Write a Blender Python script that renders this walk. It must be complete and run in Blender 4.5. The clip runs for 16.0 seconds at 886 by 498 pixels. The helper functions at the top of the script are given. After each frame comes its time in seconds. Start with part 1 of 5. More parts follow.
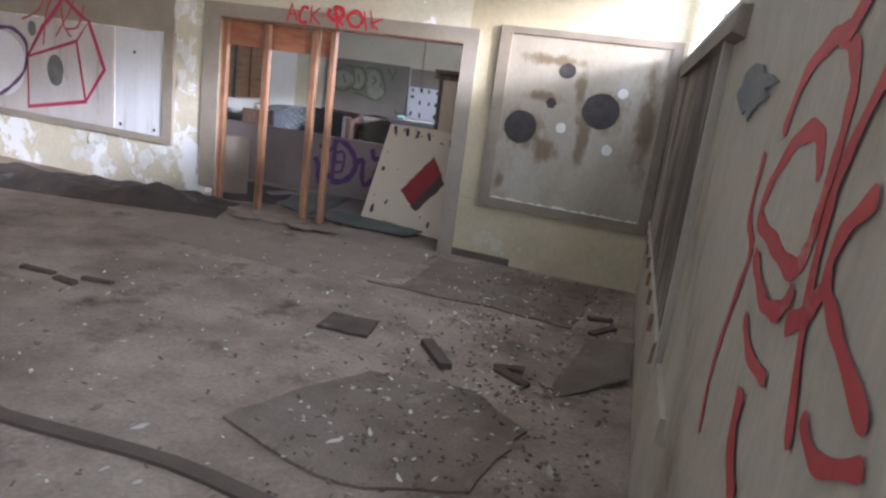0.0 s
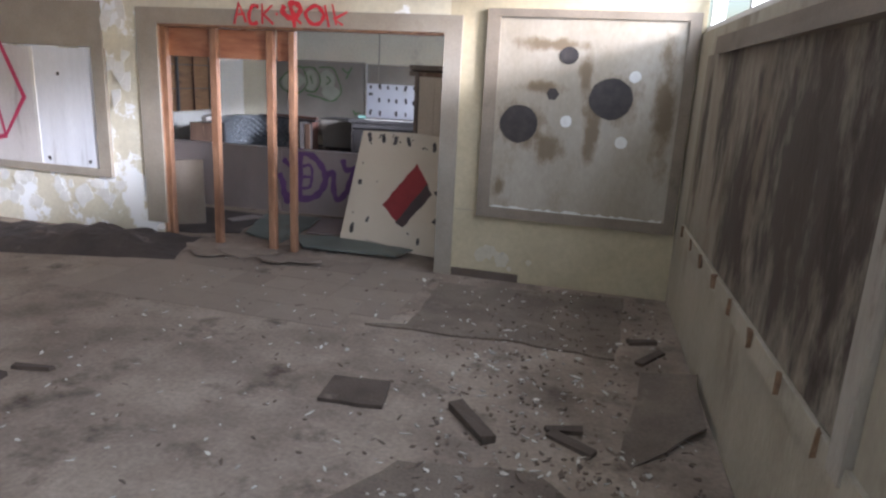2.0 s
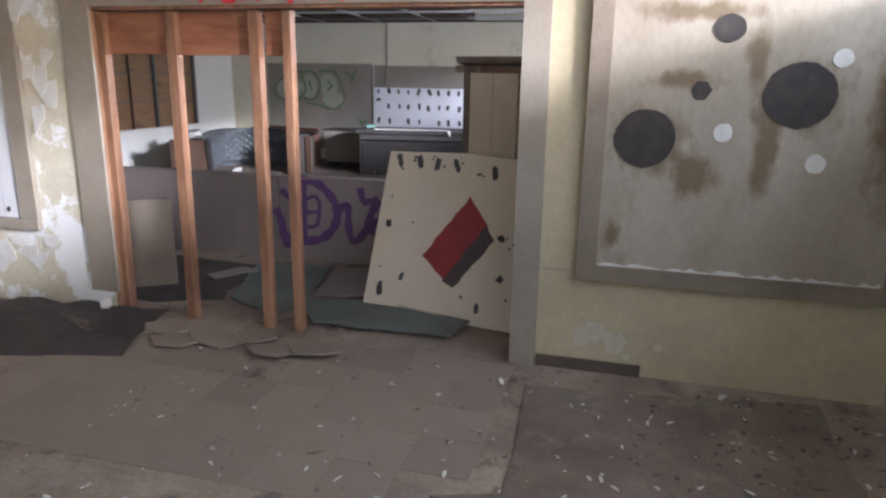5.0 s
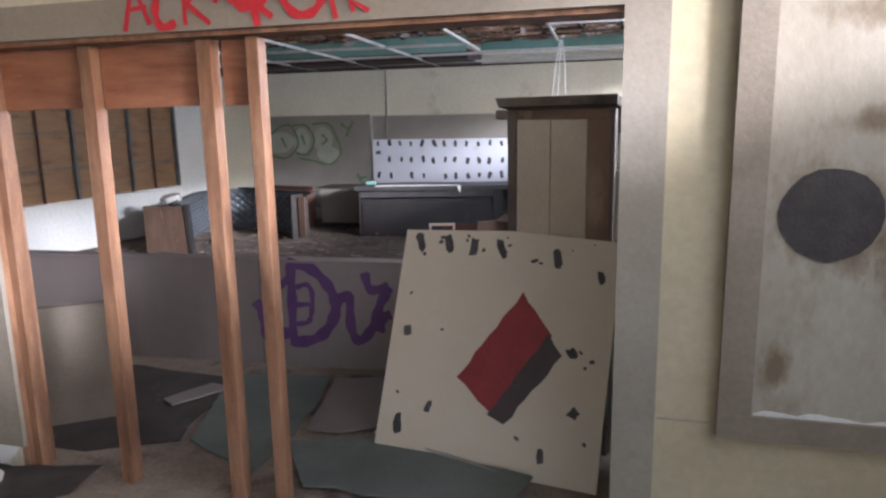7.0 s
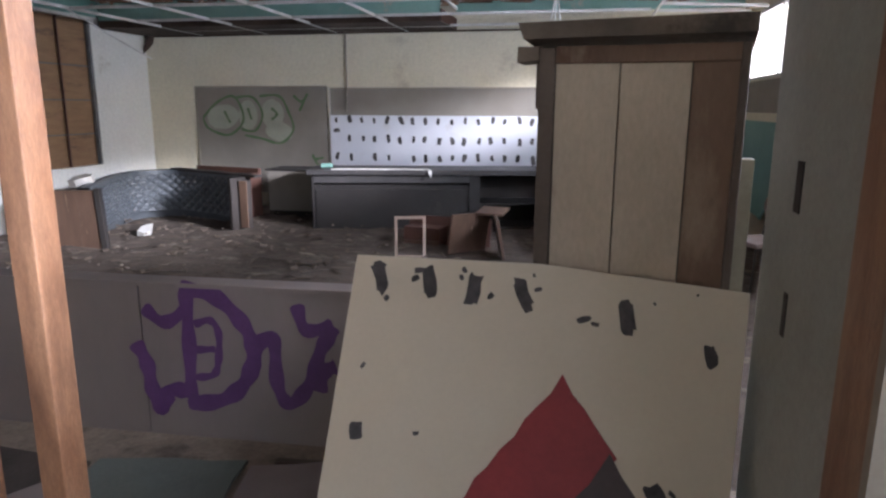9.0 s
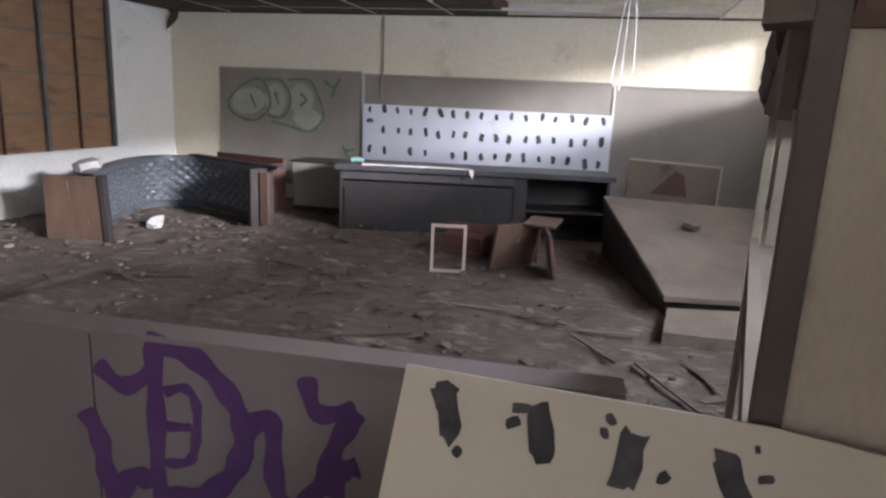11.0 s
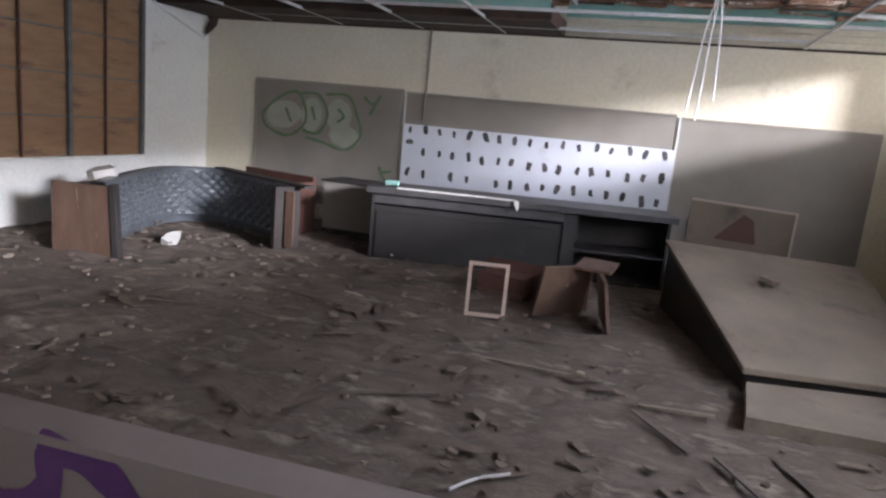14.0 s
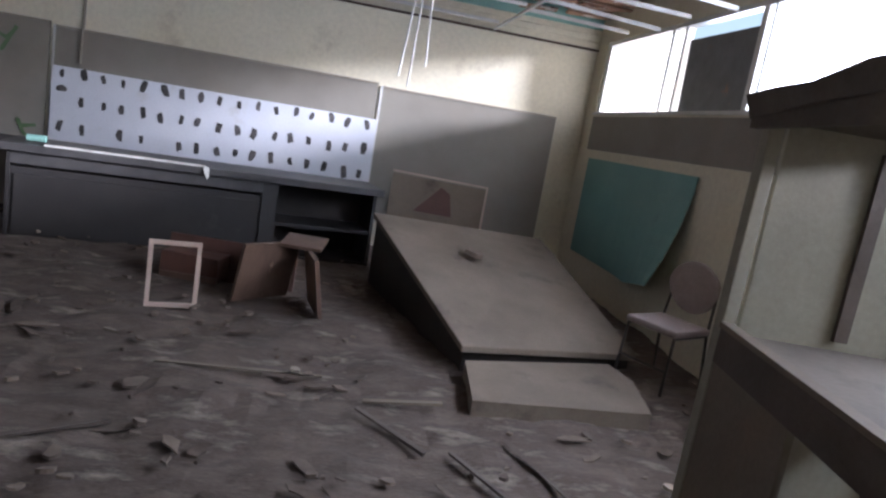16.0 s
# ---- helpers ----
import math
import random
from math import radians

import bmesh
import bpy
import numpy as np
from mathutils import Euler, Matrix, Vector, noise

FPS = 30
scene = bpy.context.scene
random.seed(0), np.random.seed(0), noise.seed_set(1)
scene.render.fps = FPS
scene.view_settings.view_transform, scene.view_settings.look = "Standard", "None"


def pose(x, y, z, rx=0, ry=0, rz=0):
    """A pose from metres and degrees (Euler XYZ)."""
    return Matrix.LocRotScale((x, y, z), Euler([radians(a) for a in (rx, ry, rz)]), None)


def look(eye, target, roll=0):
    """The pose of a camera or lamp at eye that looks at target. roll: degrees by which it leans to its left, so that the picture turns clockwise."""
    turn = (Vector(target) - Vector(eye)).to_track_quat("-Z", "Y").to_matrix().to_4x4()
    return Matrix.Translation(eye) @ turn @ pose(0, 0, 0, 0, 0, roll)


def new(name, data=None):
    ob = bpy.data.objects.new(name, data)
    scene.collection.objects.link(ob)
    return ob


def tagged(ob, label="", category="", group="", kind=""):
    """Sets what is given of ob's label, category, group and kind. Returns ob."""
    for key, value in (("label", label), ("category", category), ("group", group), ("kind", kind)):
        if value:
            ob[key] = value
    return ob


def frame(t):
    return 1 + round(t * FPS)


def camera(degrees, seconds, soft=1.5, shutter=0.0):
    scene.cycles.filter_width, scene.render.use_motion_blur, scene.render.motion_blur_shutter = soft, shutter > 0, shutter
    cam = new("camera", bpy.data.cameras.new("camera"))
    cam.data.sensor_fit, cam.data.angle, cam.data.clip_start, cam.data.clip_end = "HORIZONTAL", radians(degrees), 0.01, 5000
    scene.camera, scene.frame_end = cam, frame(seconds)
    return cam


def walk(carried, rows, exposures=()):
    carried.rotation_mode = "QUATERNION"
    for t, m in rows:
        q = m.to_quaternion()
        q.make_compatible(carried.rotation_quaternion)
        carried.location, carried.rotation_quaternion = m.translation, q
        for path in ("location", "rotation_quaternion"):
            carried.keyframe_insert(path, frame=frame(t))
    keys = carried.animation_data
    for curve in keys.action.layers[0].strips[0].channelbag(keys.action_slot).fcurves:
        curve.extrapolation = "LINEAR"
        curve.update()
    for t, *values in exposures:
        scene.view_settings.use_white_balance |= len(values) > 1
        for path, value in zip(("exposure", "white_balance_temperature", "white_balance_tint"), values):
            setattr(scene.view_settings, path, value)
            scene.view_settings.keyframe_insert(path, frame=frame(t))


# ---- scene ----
cam = camera(67.5, 16.0, soft=2.4)
PATH = [
    (0, (0.526, -0.205, 1.696), (-0.081, 1.636, 1.206), 7.6),
    (0.5, (0.402, -0.017, 1.678), (-0.221, 1.806, 1.14), 4.6),
    (1, (0.282, 0.123, 1.688), (-0.317, 1.944, 1.12), 1.9),
    (1.5, (0.088, 0.224, 1.733), (-0.422, 2.073, 1.167), 2.4),
    (2, (-0.058, 0.524, 1.728), (-0.554, 2.394, 1.219), 2.9),
    (2.5, (-0.241, 0.79, 1.684), (-0.831, 2.635, 1.186), 1.4),
    (3, (-0.422, 1.065, 1.702), (-0.958, 2.928, 1.211), 0.6),
    (3.5, (-0.555, 1.427, 1.694), (-1.099, 3.287, 1.198), 0.4),
    (6, (-1.313, 2.976, 1.653), (-1.765, 4.86, 1.156), 0.5),
    (6.5, (-1.426, 3.342, 1.679), (-1.893, 5.246, 1.282), -0.5),
    (7, (-1.604, 3.646, 1.674), (-2.109, 5.547, 1.308), -1.0),
    (7.5, (-1.703, 3.991, 1.634), (-2.161, 5.909, 1.301), -1.4),
    (8, (-1.808, 4.363, 1.596), (-2.295, 6.274, 1.26), -0.8),
    (8.5, (-1.93, 4.699, 1.586), (-2.38, 6.607, 1.19), -0.2),
    (9, (-2.016, 5.081, 1.581), (-2.416, 6.995, 1.161), 0.2),
    (9.5, (-2.106, 5.295, 1.613), (-2.59, 7.18, 1.152), 1.7),
    (11.8, (-2.468, 6.339, 1.575), (-2.889, 8.253, 1.172), 4.4),
    (12, (-2.478, 6.418, 1.61), (-2.798, 8.377, 1.362), 5.0),
    (12.5, (-2.483, 6.537, 1.603), (-2.667, 8.528, 1.542), 5.7),
    (13, (-2.52, 6.533, 1.586), (-2.841, 8.505, 1.5), 4.8),
    (13.5, (-2.541, 6.595, 1.557), (-3.054, 8.52, 1.387), 4.5),
    (14, (-2.608, 6.708, 1.539), (-3.19, 8.584, 1.158), 5.5),
    (14.5, (-2.711, 6.808, 1.54), (-3.188, 8.722, 1.205), 6.1),
    (15, (-2.795, 6.956, 1.546), (-2.876, 8.923, 1.196), 6.4),
    (15.5, (-2.823, 7.213, 1.54), (-2.616, 9.195, 1.373), 7.4),
    (16, (-2.812, 7.351, 1.438), (-2.475, 9.292, 1.093), 9.7),
]
walk(cam, [(t, look(eye, target, roll)) for t, eye, target, roll in PATH],
     [(0, 1.55, 5450, 19), (5, 1.5, 5650, 19), (9.5, 1.58, 5700, 19), (12, 1.58, 5850, 19), (12.6, 1.42, 5850, 19), (13.2, 1.2, 5800, 19), (14, 1.45, 5800, 19), (14.5, 1.66, 5650, 19), (15.5, 1.52, 5550, 19), (16, 1.3, 5500, 19)])

# ---- world, sun, exposure ----
world = bpy.data.worlds.new("sky")
scene.world = world
world.use_nodes = True
wn = world.node_tree
sky = wn.nodes.new("ShaderNodeTexSky")
sky.sky_type, sky.sun_disc = "NISHITA", False
sky.sun_elevation, sky.sun_rotation = radians(14.6), radians(114)
sky.dust_density, sky.air_density = 4.0, 1.2
wn.links.new(sky.outputs[0], wn.nodes["Background"].inputs[0])
wn.nodes["Background"].inputs[1].default_value = 0.15
sun = new("sun", bpy.data.lights.new("sun", "SUN"))
sun.data.energy, sun.data.angle, sun.data.color = 3.8, radians(9), (1.0, 0.98, 0.95)
sun.matrix_world = look((0.875 * 20, -0.394 * 20, 0.25 * 20), (0, 0, 0))



def daylight(name, m, width, height, watts):
    """Sky light in the opening of a window."""
    lamp = new(name, bpy.data.lights.new(name, "AREA"))
    lamp.data.shape, lamp.data.size, lamp.data.size_y = "RECTANGLE", width, height
    lamp.data.energy, lamp.data.color = watts, (0.90, 0.96, 1.0)
    lamp.matrix_world = m


daylight("daylight_far_windows", look((0.27, 9.7, 2.36), (-1.0, 9.7, 2.36)), 6.6, 0.8, 86)
daylight("daylight_near_windows", look((0.95, 1.0, 2.49), (-1.0, 0.87, 2.49)), 10.0, 0.68, 98)
# Unseen opening behind the start, added with this lamp to fill the near room.
daylight("daylight_unseen_south_opening", look((-3.8, -4.2, 1.65), (-3.8, 0, 1.65)), 5.0, 1.5, 10)

# ---- helpers of this scene ----
FAR = -0.08


def empty(name, label, category, at=(0, 0, 0), rz=0, group=""):
    ob = new(name)
    ob.matrix_world = pose(*at, 0, 0, rz)
    return tagged(ob, label, category, group)


def mesh_of(name, bm, material, smooth=False):
    me = bpy.data.meshes.new(name)
    bmesh.ops.recalc_face_normals(bm, faces=bm.faces)
    bm.to_mesh(me)
    bm.free()
    me.materials.append(material)
    if smooth:
        for p in me.polygons:
            p.use_smooth = True
    return me


def part(name, bm, material, parent=None, label="", smooth=False):
    ob = new(name, mesh_of(name, bm, material, smooth))
    if parent:
        ob.parent = parent
    return tagged(ob, label)


def thing(name, bm, material, label, category, group="", kind="", smooth=False):
    return tagged(part(name, bm, material, None, label, smooth), category=category, group=group, kind=kind)


def struct(name, bm, material, label="", category=""):
    return tagged(part(name, bm, material, None, label), category=category, kind="structure")


def box(bm, x0, x1, y0, y1, z0, z1, m=None, wear=0.0, bevel=0.0):
    pts = [(x, y, z) for z in (z0, z1) for x, y in ((x0, y0), (x1, y0), (x1, y1), (x0, y1))]
    vs = []
    for p in pts:
        v = Vector(p)
        if wear:
            v += Vector((random.uniform(-wear, wear), random.uniform(-wear, wear), random.uniform(-wear, wear)))
        vs.append(bm.verts.new(m @ v if m else v))
    fs = [bm.faces.new([vs[i] for i in f]) for f in
          ((0, 3, 2, 1), (4, 5, 6, 7), (0, 1, 5, 4), (1, 2, 6, 5), (2, 3, 7, 6), (3, 0, 4, 7))]
    if bevel:
        edges = list({e for f in fs for e in f.edges})
        bmesh.ops.bevel(bm, geom=edges, offset=bevel, segments=2, affect="EDGES", profile=0.6)
    return bm


def B(*a, **k):
    return box(bmesh.new(), *a, **k)


def prism(bm, outline, lift, m=None):
    """A flat piece with thickness: outline in x, y; from z = 0 to lift."""
    lo = [bm.verts.new((m or Matrix()) @ Vector((x, y, 0))) for x, y in outline]
    hi = [bm.verts.new((m or Matrix()) @ Vector((x, y, lift))) for x, y in outline]
    n = len(outline)
    bm.faces.new(hi)
    bm.faces.new(lo[::-1])
    for i in range(n):
        bm.faces.new((lo[i], lo[(i + 1) % n], hi[(i + 1) % n], hi[i]))
    return bm


def blob(r, n=14, rough=0.2, sx=1.0, sy=1.0):
    return [(sx * r * math.cos(2 * math.pi * i / n) * (1 + random.uniform(-rough, rough)),
             sy * r * math.sin(2 * math.pi * i / n) * (1 + random.uniform(-rough, rough))) for i in range(n)]


def smear(r, sx=1.0, sy=1.0, n=14):
    """A blunt, nearly four-cornered smear with a frayed edge."""
    out = []
    for i in range(n):
        a = 2 * math.pi * i / n
        c, d = math.cos(a), math.sin(a)
        k = r * random.uniform(0.72, 1.12)
        out.append((sx * k * math.copysign(abs(c) ** 0.5, c), sy * k * math.copysign(abs(d) ** 0.5, d)))
    return out


def smooth_line(pts, steps=8):
    out = []
    for i in range(len(pts) - 1):
        p0, p1, p2, p3 = (Vector(pts[min(max(j, 0), len(pts) - 1)]) for j in (i - 1, i, i + 1, i + 2))
        for s in range(steps):
            t = s / steps
            out.append(0.5 * ((2 * p1) + (p2 - p0) * t + (2 * p0 - 5 * p1 + 4 * p2 - p3) * t * t + (3 * p1 - p0 - 3 * p2 + p3) * t ** 3))
    out.append(Vector(pts[-1]))
    return out


LAID = [0]


def stroke(bm, pts, width, m, smooth=True):
    """A painted stroke: a thin ribbon in the local xy plane, laid by m."""
    line = smooth_line(pts) if smooth else [Vector(p) for p in pts]
    LAID[0] = (LAID[0] + 1) % 12
    lift = 0.0003 * LAID[0]
    rows = []
    for i, p in enumerate(line):
        d = line[min(i + 1, len(line) - 1)] - line[max(i - 1, 0)]
        d = d.normalized() if d.length else Vector((1, 0))
        w = width * 0.5 * (0.9 + 0.15 * math.sin(i * 0.9)) * (0.6 if i in (0, len(line) - 1) else 1)
        n = Vector((-d.y, d.x)) * w
        rows.append([bm.verts.new(m @ Vector((*(p + n), lift + 0.00002 * i))), bm.verts.new(m @ Vector((*(p - n), lift + 0.00002 * i)))])
    for a, b in zip(rows, rows[1:]):
        bm.faces.new((a[0], a[1], b[1], b[0]))


def tube(bm, pts, r, n=6):
    rings = []
    for i, p in enumerate(pts):
        p = Vector(p)
        d = (Vector(pts[min(i + 1, len(pts) - 1)]) - Vector(pts[max(i - 1, 0)])).normalized()
        u = d.orthogonal().normalized()
        v = d.cross(u)
        rings.append([bm.verts.new(p + r * (math.cos(6.2832 * k / n) * u + math.sin(6.2832 * k / n) * v)) for k in range(n)])
    for a, b in zip(rings, rings[1:]):
        for k in range(n):
            bm.faces.new((a[k], a[(k + 1) % n], b[(k + 1) % n], b[k]))
    bm.faces.new(rings[0][::-1])
    bm.faces.new(rings[-1])
    return bm


# ---- materials ----
def surface(name, base, second, scale=3.0, rough=0.8, bump=0.25, stain=None, stain_scale=1.2, stain_at=0.6,
            stretch=(1, 1, 1), fine=60.0, vary=0.0, metal=0.0, island=False, soft=0.08, grit=0.2, marks=(), mark_colour=(0.1, 0.07, 0.04), along="x"):
    mt = bpy.data.materials.new(name)
    mt.use_nodes = True
    nt = mt.node_tree
    N, L = nt.nodes, nt.links
    bsdf = N["Principled BSDF"]
    tc = N.new("ShaderNodeTexCoord")
    mp = N.new("ShaderNodeMapping")
    mp.inputs["Scale"].default_value = stretch
    L.new(tc.outputs["Object"], mp.inputs[0])

    def noise_at(sc, detail=6, r=0.6):
        n = N.new("ShaderNodeTexNoise")
        n.inputs["Scale"].default_value, n.inputs["Detail"].default_value, n.inputs["Roughness"].default_value = sc, detail, r
        L.new(mp.outputs[0], n.inputs["Vector"])
        return n

    def ramp(src, lo, hi):
        r = N.new("ShaderNodeValToRGB")
        r.color_ramp.elements[0].position, r.color_ramp.elements[1].position = lo, hi
        L.new(src, r.inputs[0])
        return r.outputs[0]

    def mix(fac, a, b, how="MIX"):
        x = N.new("ShaderNodeMix")
        x.data_type, x.blend_type = "RGBA", how
        for socket, val in ((x.inputs[0], fac), (x.inputs[6], a), (x.inputs[7], b)):
            if isinstance(val, bpy.types.NodeSocket):
                L.new(val, socket)
            else:
                socket.default_value = (*val, 1) if isinstance(val, tuple) else val
        return x.outputs[2]

    big, small = noise_at(scale), noise_at(fine, 4)
    col = mix(ramp(big.outputs[0], 0.35, 0.68), base, second)
    grain = ramp(small.outputs[0], 0.2, 0.8)
    col = mix(grit, col, mix(1.0, col, grain, "MULTIPLY"))
    if stain:
        st = noise_at(stain_scale, 8, 0.68)
        edge = ramp(st.outputs[0], stain_at, stain_at + soft)
        col = mix(edge, col, stain)
    for cx, cz, rx, rz in marks:
        # an uneven water mark round a known place of the sheet (along it and up, in metres)
        shift = N.new("ShaderNodeMapping")
        shift.inputs["Location"].default_value = (-cx / rx, 0, -cz / rz) if along == "x" else (0, -cx / rx, -cz / rz)
        shift.inputs["Scale"].default_value = (1 / rx, 0, 1 / rz) if along == "x" else (0, 1 / rx, 1 / rz)
        L.new(tc.outputs["Object"], shift.inputs[0])
        dist = N.new("ShaderNodeVectorMath")
        dist.operation = "LENGTH"
        L.new(shift.outputs[0], dist.inputs[0])
        wob = noise_at(9.0, 6, 0.65)
        far = N.new("ShaderNodeMath")
        far.operation = "MULTIPLY_ADD"
        far.inputs[1].default_value = 2.6
        L.new(wob.outputs[0], far.inputs[0])
        L.new(dist.outputs["Value"], far.inputs[2])
        near = N.new("ShaderNodeMapRange")
        near.inputs[1].default_value, near.inputs[2].default_value = 1.75, 2.45
        near.inputs[3].default_value, near.inputs[4].default_value = 0.85, 0.0
        L.new(far.outputs[0], near.inputs[0])
        col = mix(near.outputs[0], col, mark_colour)
    if vary:
        info = N.new("ShaderNodeNewGeometry" if island else "ShaderNodeObjectInfo")
        out = info.outputs["Random Per Island" if island else "Random"]
        hsv = N.new("ShaderNodeHueSaturation")
        mr = N.new("ShaderNodeMapRange")
        mr.inputs[3].default_value, mr.inputs[4].default_value = 1 - vary, 1 + vary
        L.new(out, mr.inputs[0])
        L.new(mr.outputs[0], hsv.inputs["Value"])
        L.new(col, hsv.inputs["Color"])
        col = hsv.outputs[0]
    L.new(col, bsdf.inputs["Base Color"])
    bsdf.inputs["Roughness"].default_value = rough
    bsdf.inputs["Metallic"].default_value = metal
    if bump:
        bp = N.new("ShaderNodeBump")
        bp.inputs["Strength"].default_value, bp.inputs["Distance"].default_value = bump, 0.01
        add = N.new("ShaderNodeMath")
        L.new(big.outputs[0], add.inputs[0])
        L.new(small.outputs[0], add.inputs[1])
        L.new(add.outputs[0], bp.inputs["Height"])
        L.new(bp.outputs[0], bsdf.inputs["Normal"])
    return mt


M_CREAM = surface("cream_paint", (0.54, 0.475, 0.32), (0.45, 0.39, 0.26), 1.5, 0.7, 0.15, (0.38, 0.325, 0.23), 1.1, 0.60, fine=25, soft=0.15)
M_PEEL = surface("peeling_paint", (0.66, 0.63, 0.50), (0.58, 0.54, 0.41), 1.5, 0.75, 0.3, (0.78, 0.80, 0.81), 0.8, 0.53, fine=25, soft=0.02)
M_FARWALL = surface("pale_cream_paint", (0.76, 0.71, 0.56), (0.68, 0.63, 0.48), 0.8, 0.75, 0.05, (0.48, 0.43, 0.33), 0.7, 0.62, fine=20)
M_WHITEWALL = surface("white_wall_paint", (0.84, 0.84, 0.80), (0.78, 0.78, 0.73), 1.0, 0.7, 0.05, (0.45, 0.42, 0.36), 1.0, 0.66, fine=20)
M_RIGHT = surface("mouldy_plaster", (0.48, 0.44, 0.35), (0.36, 0.32, 0.24), 1.8, 0.85, 0.35, (0.15, 0.115, 0.078), 1.9, 0.54, (1, 1, 0.45), 40, soft=0.2)
M_STAINED = surface("rotten_board", (0.36, 0.325, 0.255), (0.215, 0.17, 0.123), 2.2, 0.85, 0.5, (0.10, 0.072, 0.05), 1.9, 0.50, (1, 1, 0.4), 50, soft=0.16, along="y",
                    marks=((3.15, 1.4, 0.75, 0.75), (4.1, 1.15, 0.35, 0.55), (4.7, 1.6, 0.22, 0.5), (2.6, 1.45, 0.3, 0.7), (5.35, 1.5, 0.12, 0.6)), mark_colour=(0.045, 0.031, 0.023))
M_TRIM = surface("taupe_trim_paint", (0.335, 0.30, 0.245), (0.265, 0.23, 0.185), 2.5, 0.6, 0.15, (0.2, 0.17, 0.13), 3.0, 0.62, fine=50, soft=0.15)
M_BOARDFRAME = surface("brown_taupe_frame", (0.265, 0.222, 0.168), (0.20, 0.163, 0.12), 3, 0.7, 0.2, (0.13, 0.10, 0.07), 3.5, 0.6, fine=50, soft=0.15)
M_BOARD = surface("white_board_water_stained", (0.41, 0.37, 0.30), (0.31, 0.268, 0.20), 1.8, 0.6, 0.15, (0.185, 0.13, 0.07), 2.3, 0.56, (1, 1, 0.55), 40, soft=0.22,
                  marks=((-0.66, 1.19, 0.14, 0.13), (-0.78, 1.67, 0.16, 0.055), (-0.33, 1.33, 0.075, 0.24), (-1.06, 0.83, 0.06, 0.09), (-0.42, 1.75, 0.06, 0.20), (-0.93, 1.36, 0.19, 0.19), (-0.215, 1.60, 0.20, 0.20), (0.2, 1.55, 0.09, 0.5), (-0.7, 2.0, 0.3, 0.05)), mark_colour=(0.135, 0.092, 0.045))
M_NOTICE = surface("grey_white_board", (0.76, 0.78, 0.82), (0.62, 0.64, 0.68), 2.0, 0.6, 0.15, (0.40, 0.40, 0.41), 2.0, 0.6, (2.5, 1, 0.25), 50)
M_NOTICEOLD = surface("grey_stained_board", (0.58, 0.565, 0.56), (0.48, 0.46, 0.45), 2.0, 0.6, 0.15, (0.34, 0.31, 0.30), 2.0, 0.58, (2.0, 1, 0.4), 50)
M_DARKSPOT = surface("black_burnt_spot", (0.035, 0.03, 0.028), (0.06, 0.05, 0.045), 12, 0.8, 0.3, fine=90)
M_PEELED = surface("bare_plaster_patch", (0.60, 0.565, 0.46), (0.50, 0.465, 0.36), 12, 0.8, 0.2, (0.42, 0.40, 0.34), 14, 0.56)
M_PALESPOT = surface("bare_spot", (0.72, 0.72, 0.69), (0.62, 0.62, 0.58), 12, 0.8, 0.1)
M_STUD = surface("raw_pine", (0.45, 0.25, 0.145), (0.25, 0.115, 0.058), 2.2, 0.5, 0.25, (0.10, 0.048, 0.028), 1.4, 0.47, (6, 6, 1.2), 60, vary=0.12, soft=0.25, grit=0.5)
M_PLY = surface("weathered_plywood", (0.36, 0.155, 0.08), (0.21, 0.075, 0.038), 3.0, 0.6, 0.25, (0.40, 0.27, 0.19), 2.5, 0.60, (0.9, 1, 5), 60, soft=0.2)
M_PLYWIN = surface("plywood_behind_window", (0.34, 0.21, 0.11), (0.26, 0.15, 0.08), 4.0, 0.7, 0.2, (0.15, 0.09, 0.06), 2.0, 0.58, (1, 0.7, 3), 60)
M_CONC = surface("dusty_concrete", (0.42, 0.345, 0.275), (0.20, 0.155, 0.12), 1.7, 0.92, 0.4, (0.085, 0.062, 0.046), 2.3, 0.55, fine=35, soft=0.14, grit=0.4)
M_FARDIRT = surface("dirt_and_rotten_debris", (0.185, 0.142, 0.112), (0.065, 0.048, 0.038), 2.6, 0.95, 0.8, (0.30, 0.25, 0.20), 2.6, 0.54, (1, 2.2, 1), fine=30, soft=0.16, grit=0.4)
M_MAT = surface("sodden_mat", (0.25, 0.203, 0.16), (0.145, 0.113, 0.088), 2.2, 0.95, 0.5, (0.30, 0.25, 0.20), 3.4, 0.58, fine=60, vary=0.12, soft=0.2, grit=0.4)
M_TILE = surface("floor_tile", (0.30, 0.245, 0.195), (0.27, 0.22, 0.175), 4, 0.85, 0.2, vary=0.10)
M_FLAKE = surface("paint_flake", (0.62, 0.60, 0.54), (0.48, 0.45, 0.39), 8.0, 0.8, 0.1, vary=0.35, island=True)
M_CHIP = surface("brown_litter", (0.20, 0.155, 0.12), (0.13, 0.098, 0.075), 8.0, 0.95, 0.3, vary=0.3, island=True)
M_OLDWOOD = surface("dark_damp_wood", (0.115, 0.088, 0.068), (0.075, 0.057, 0.044), 5.0, 0.9, 0.4, (0.2, 0.16, 0.125), 6.0, 0.6, soft=0.15)
M_TEALSHEET = surface("green_grey_sheet", (0.175, 0.205, 0.185), (0.125, 0.14, 0.125), 2.0, 0.7, 0.3, (0.12, 0.10, 0.085), 2.5, 0.58, soft=0.15)
M_HALF = surface("grey_mauve_laminate", (0.245, 0.207, 0.197), (0.195, 0.163, 0.153), 1.3, 0.6, 0.05, (0.12, 0.097, 0.088), 1.2, 0.56, (1, 1, 0.4), soft=0.25, grit=0.06)
